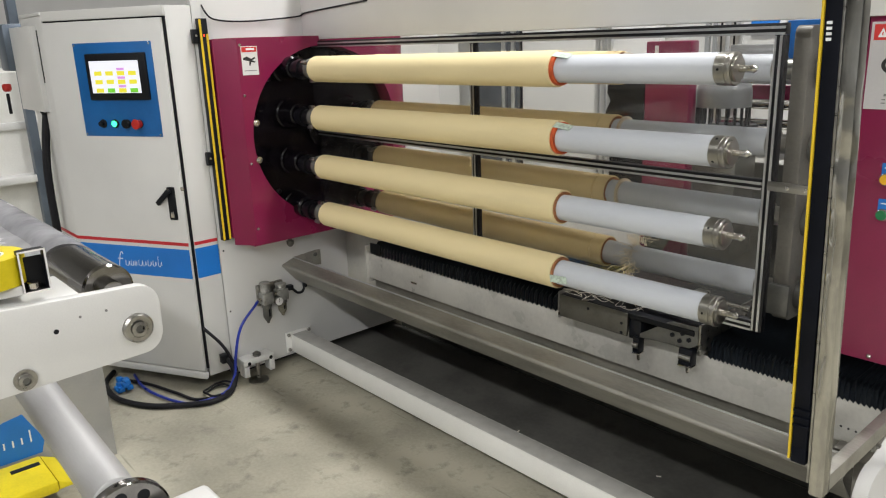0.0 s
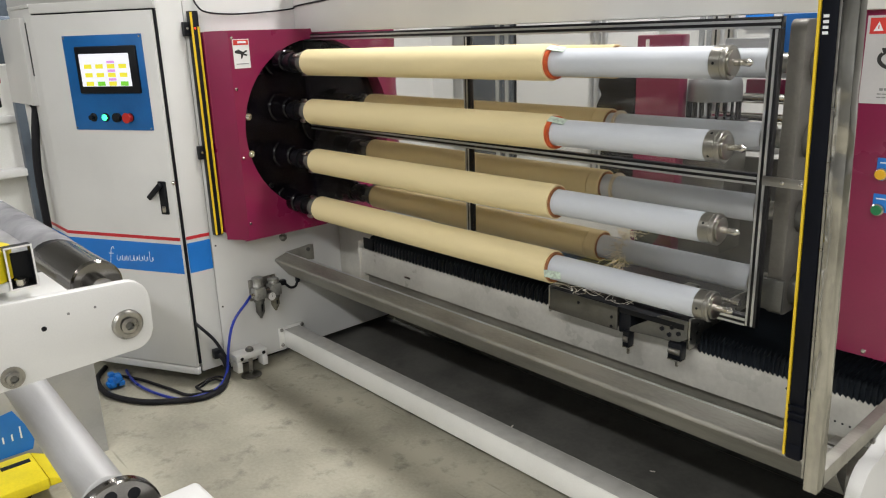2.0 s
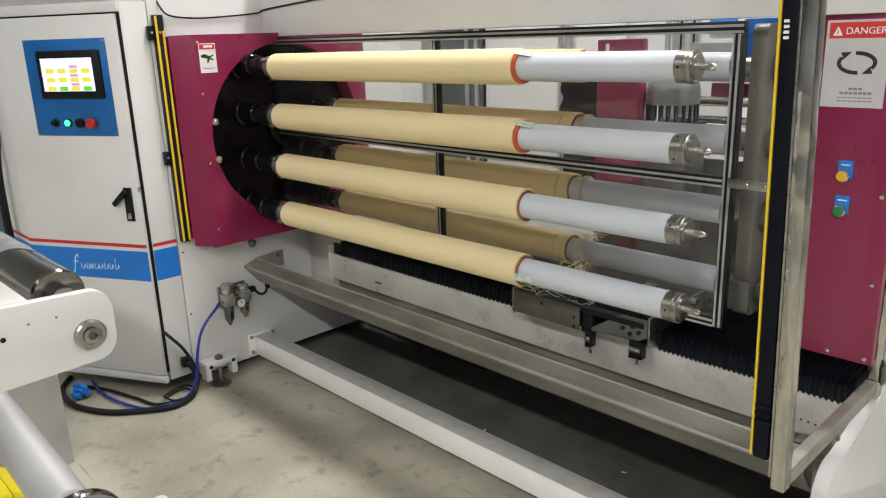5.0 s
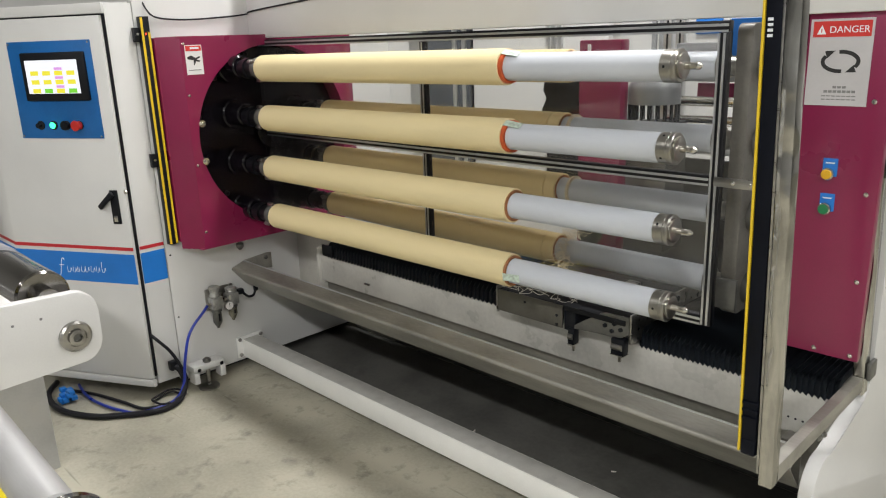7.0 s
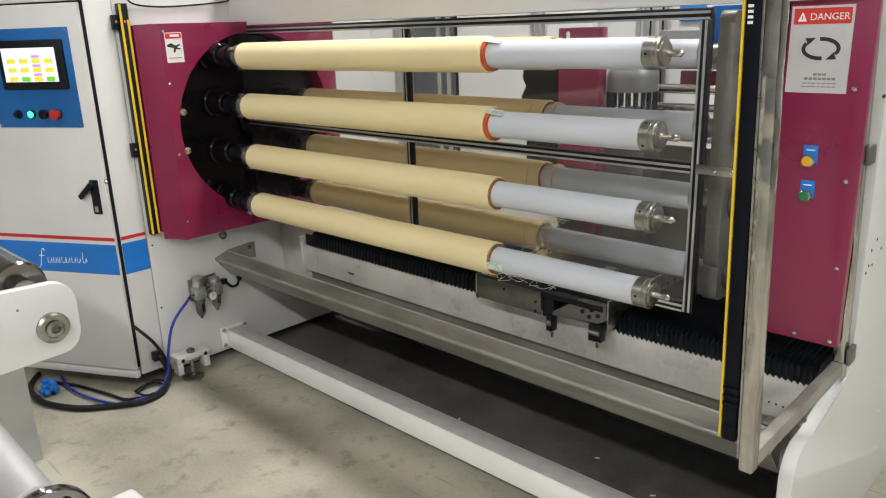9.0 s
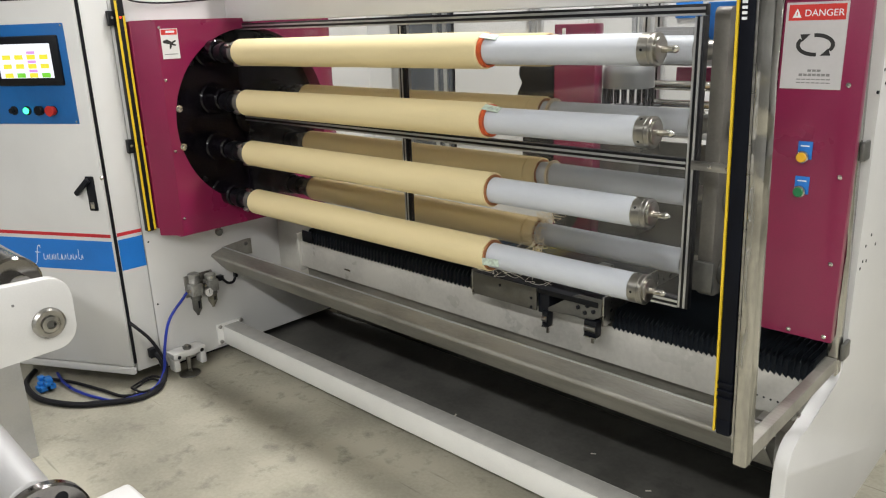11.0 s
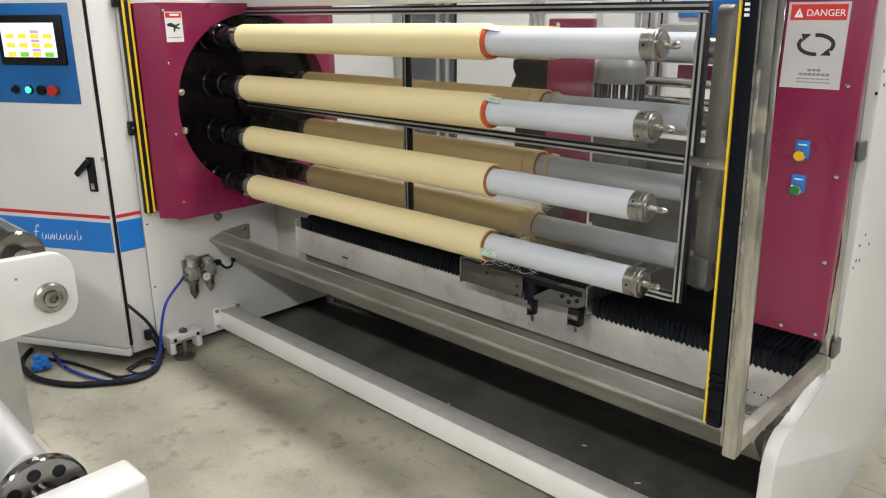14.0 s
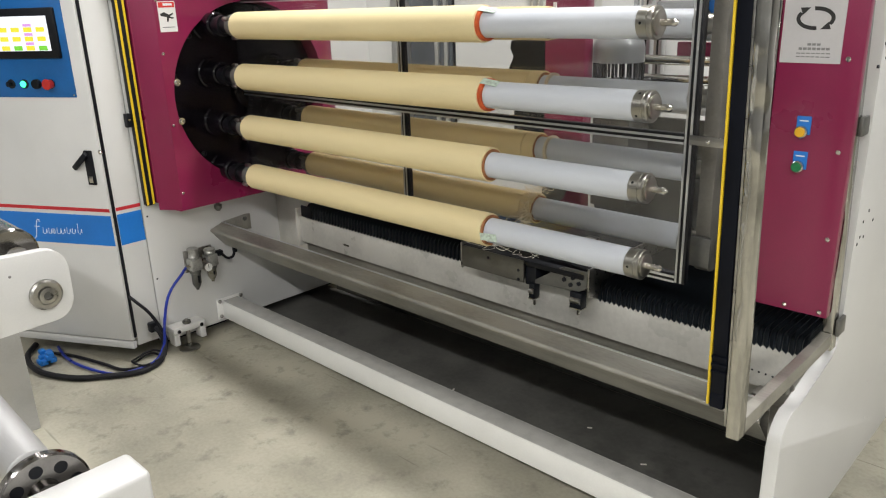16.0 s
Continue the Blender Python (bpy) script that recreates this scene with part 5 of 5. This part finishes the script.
def film_sheet():
    random.seed(3)
    bm = bmesh.new()
    nx, ny = 26, 14
    grid = []
    for i in range(nx):
        row = []
        for j in range(ny):
            x = 0.55 + 0.85 * i / (nx - 1) - 0.10 * (j / (ny - 1)) * (i / nx)
            a = j / (ny - 1)
            ang = radians(20 + 130 * min(a * 1.4, 1))
            if a < 0.71:
                y, z = -1.286 + 0.0495 * math.cos(ang), 1.047 + 0.0495 * math.sin(ang)
            else:
                k = (a - 0.71) / 0.29
                y, z = -1.286 - 0.043 - 0.42 * k, 1.047 + 0.025 - 0.05 * k
            row.append(bm.verts.new((x, y, z + 0.003 * noise.noise((x * 14, y * 14, 2)))))
        grid.append(row)
    for i in range(nx - 1):
        for j in range(ny - 1):
            bm.faces.new((grid[i][j], grid[i + 1][j], grid[i + 1][j + 1], grid[i][j + 1]))
    bmesh.ops.solidify(bm, geom=bm.faces[:], thickness=0.001)
    solid("film_sheet", bm, FILM, "wrinkled pale plastic film drawn over the guide roller", "plastic film")


film_sheet()
roll = thing("tape_roll", (1.56, -1.4810, 1.0890), "yellow adhesive tape roll lying on the stand's arm", "tape roll")
part("tape", lathe([(1.0970, 0.038), (1.0970, 0.068), (1.1470, 0.068), (1.1470, 0.038)], (1.553, -1.4780, 0), "z", 40, closed=True), YELLOW, roll)
part("core", lathe([(1.0980, 0.034), (1.0980, 0.0379), (1.1460, 0.0379), (1.1460, 0.034)], (1.553, -1.4780, 0), "z", 40, closed=True), PAPER, roll)
part("tape_ledge", box(1.47, 1.6075, -1.5710, -1.4310, 1.0790, 1.0960, 0.003), WHITE, roll)
tubep = thing("square_tube", (1.60, -1.4110, 1.0790), "short black square tube bolted on the stand's arm", "square tube")
for a in ((1.588, 1.61, -1.4310, -1.4290, 1.0810, 1.1540), (1.588, 1.61, -1.3910, -1.3890, 1.0810, 1.1540), (1.588, 1.61, -1.4290, -1.3910, 1.1520, 1.1540), (1.588, 1.61, -1.4290, -1.3910, 1.0810, 1.0830)):
    part("wall", box(*a), BLACK, tubep)
part("rim", prism([(-1.4320, 1.0800), (-1.3880, 1.0800), (-1.3880, 1.1550), (-1.4320, 1.1550), (-1.4320, 1.1520), (-1.3910, 1.1520), (-1.3910, 1.0830), (-1.4290, 1.0830), (-1.4290, 1.1520), (-1.4320, 1.1520)], 1.6102, 1.6112, "x"), PAPER, tubep)
part("back", box(1.5845, 1.5875, -1.4310, -1.3890, 1.0810, 1.1390), BLACK, tubep)
part("nut", lathe([(1.0835, 0.012), (1.0950, 0.012), (1.0970, 0.008)], (1.595, -1.4110, 0), "z", 6), POLISHED, tubep)


def yellow_truck():
    y = thing("pallet_truck", (0.3, -1.35, 0), "yellow painted hand pallet truck on the floor", "pallet truck")
    part("fork", box(0.27, 0.50, -2.2, -1.225, 0.075, 0.115, 0.008), YELLOW, y)
    part("fork_tip", prism([(-1.2245, 0.08), (-1.18, 0.08), (-1.18, 0.09), (-1.2245, 0.113)], 0.275, 0.495, "x", 0.004), YELLOW, y)
    part("roller", lathe([(0.30, 0.037), (0.40, 0.037)], (0, -1.3, 0.037), "x", 24), BLACK, y)
    part("slot", box(0.32, 0.345, -1.33, -1.24, 0.114, 0.1162), BLACK, y)
    part("rear_wheel", lathe([(0.30, 0.037), (0.40, 0.037)], (0, -2.1, 0.037), "x", 24), BLACK, y)
    return y


yellow_truck()


def white_machine(x0, x1, y0, y1, z1):
    m = thing("white_machine", ((x0 + x1) / 2, (y0 + y1) / 2, 0), "large white machine cabinet further back in the hall", "machine", "machines in the hall")
    part("body", box(x0, x1, y0, y1, 0.0, z1, 0.01), WHITE_ROUGH, m)
    part("ledge", box(x0 + 0.1, x1 + 0.15, y0 - 0.04, y1, z1 * 0.42, z1 * 0.46, 0.01), WHITE, m)
    part("cover", box(x0 + 0.02, x1 + 0.04, y0 - 0.03, y1 - 0.1, z1 * 0.70, z1 * 0.74, 0.01), WHITE, m)
    return m


white_machine(-5.2, -3.2, -1.6, 0.6, 1.35)
white_machine(-3.6, -0.3, 4.6, 5.6, 2.4)
white_machine(0.3, 3.4, 4.4, 5.4, 2.2)
for x in (-6.5, -2.9, 1.0):
    solid("steel_column", box(x - 0.09, x + 0.09, 6.9, 7.1, 0, HZ, 0.006), GREY_BLUE, "dark grey steel hall column", "column", "structure")
solid("steel_post", box(-3.12, -3.04, -0.31, -0.25, 0, 3.2, 0.004), GREY_BLUE, "dark grey steel post beside the white machine", "post")


# ---- what moves ----
def motions():
    base = CARRIAGE.location.copy()
    rows = [(t, dx) for t, dx in SLIDE]
    walk(CARRIAGE, [(t, Matrix.Translation(base + Vector((dx, 0, 0)))) for t, dx in rows])
    for ob in (TRIM, FLY):
        walk(ob, [(t, Matrix.Translation((dx, 0, 0))) for t, dx in rows])
    for k, ob in enumerate(FOLDS_L):
        f = (k + 0.5) / N_L
        walk(ob, [(t, Matrix.Translation((f * (1.428 + dx - 0.42), 0, 0))) for t, dx in rows])
    for k, ob in enumerate(FOLDS_R):
        f = (k + 0.5) / N_R
        walk(ob, [(t, Matrix.Translation((-f * (2.49 - 1.92 - dx), 0, 0))) for t, dx in rows])
    for ob in SPINNING:
        at = ob.location.copy()
        walk(ob, [(0.2 * k, Matrix.Translation(at) @ Matrix.Rotation(radians(80 * k), 4, "X")) for k in range(81)])


motions()
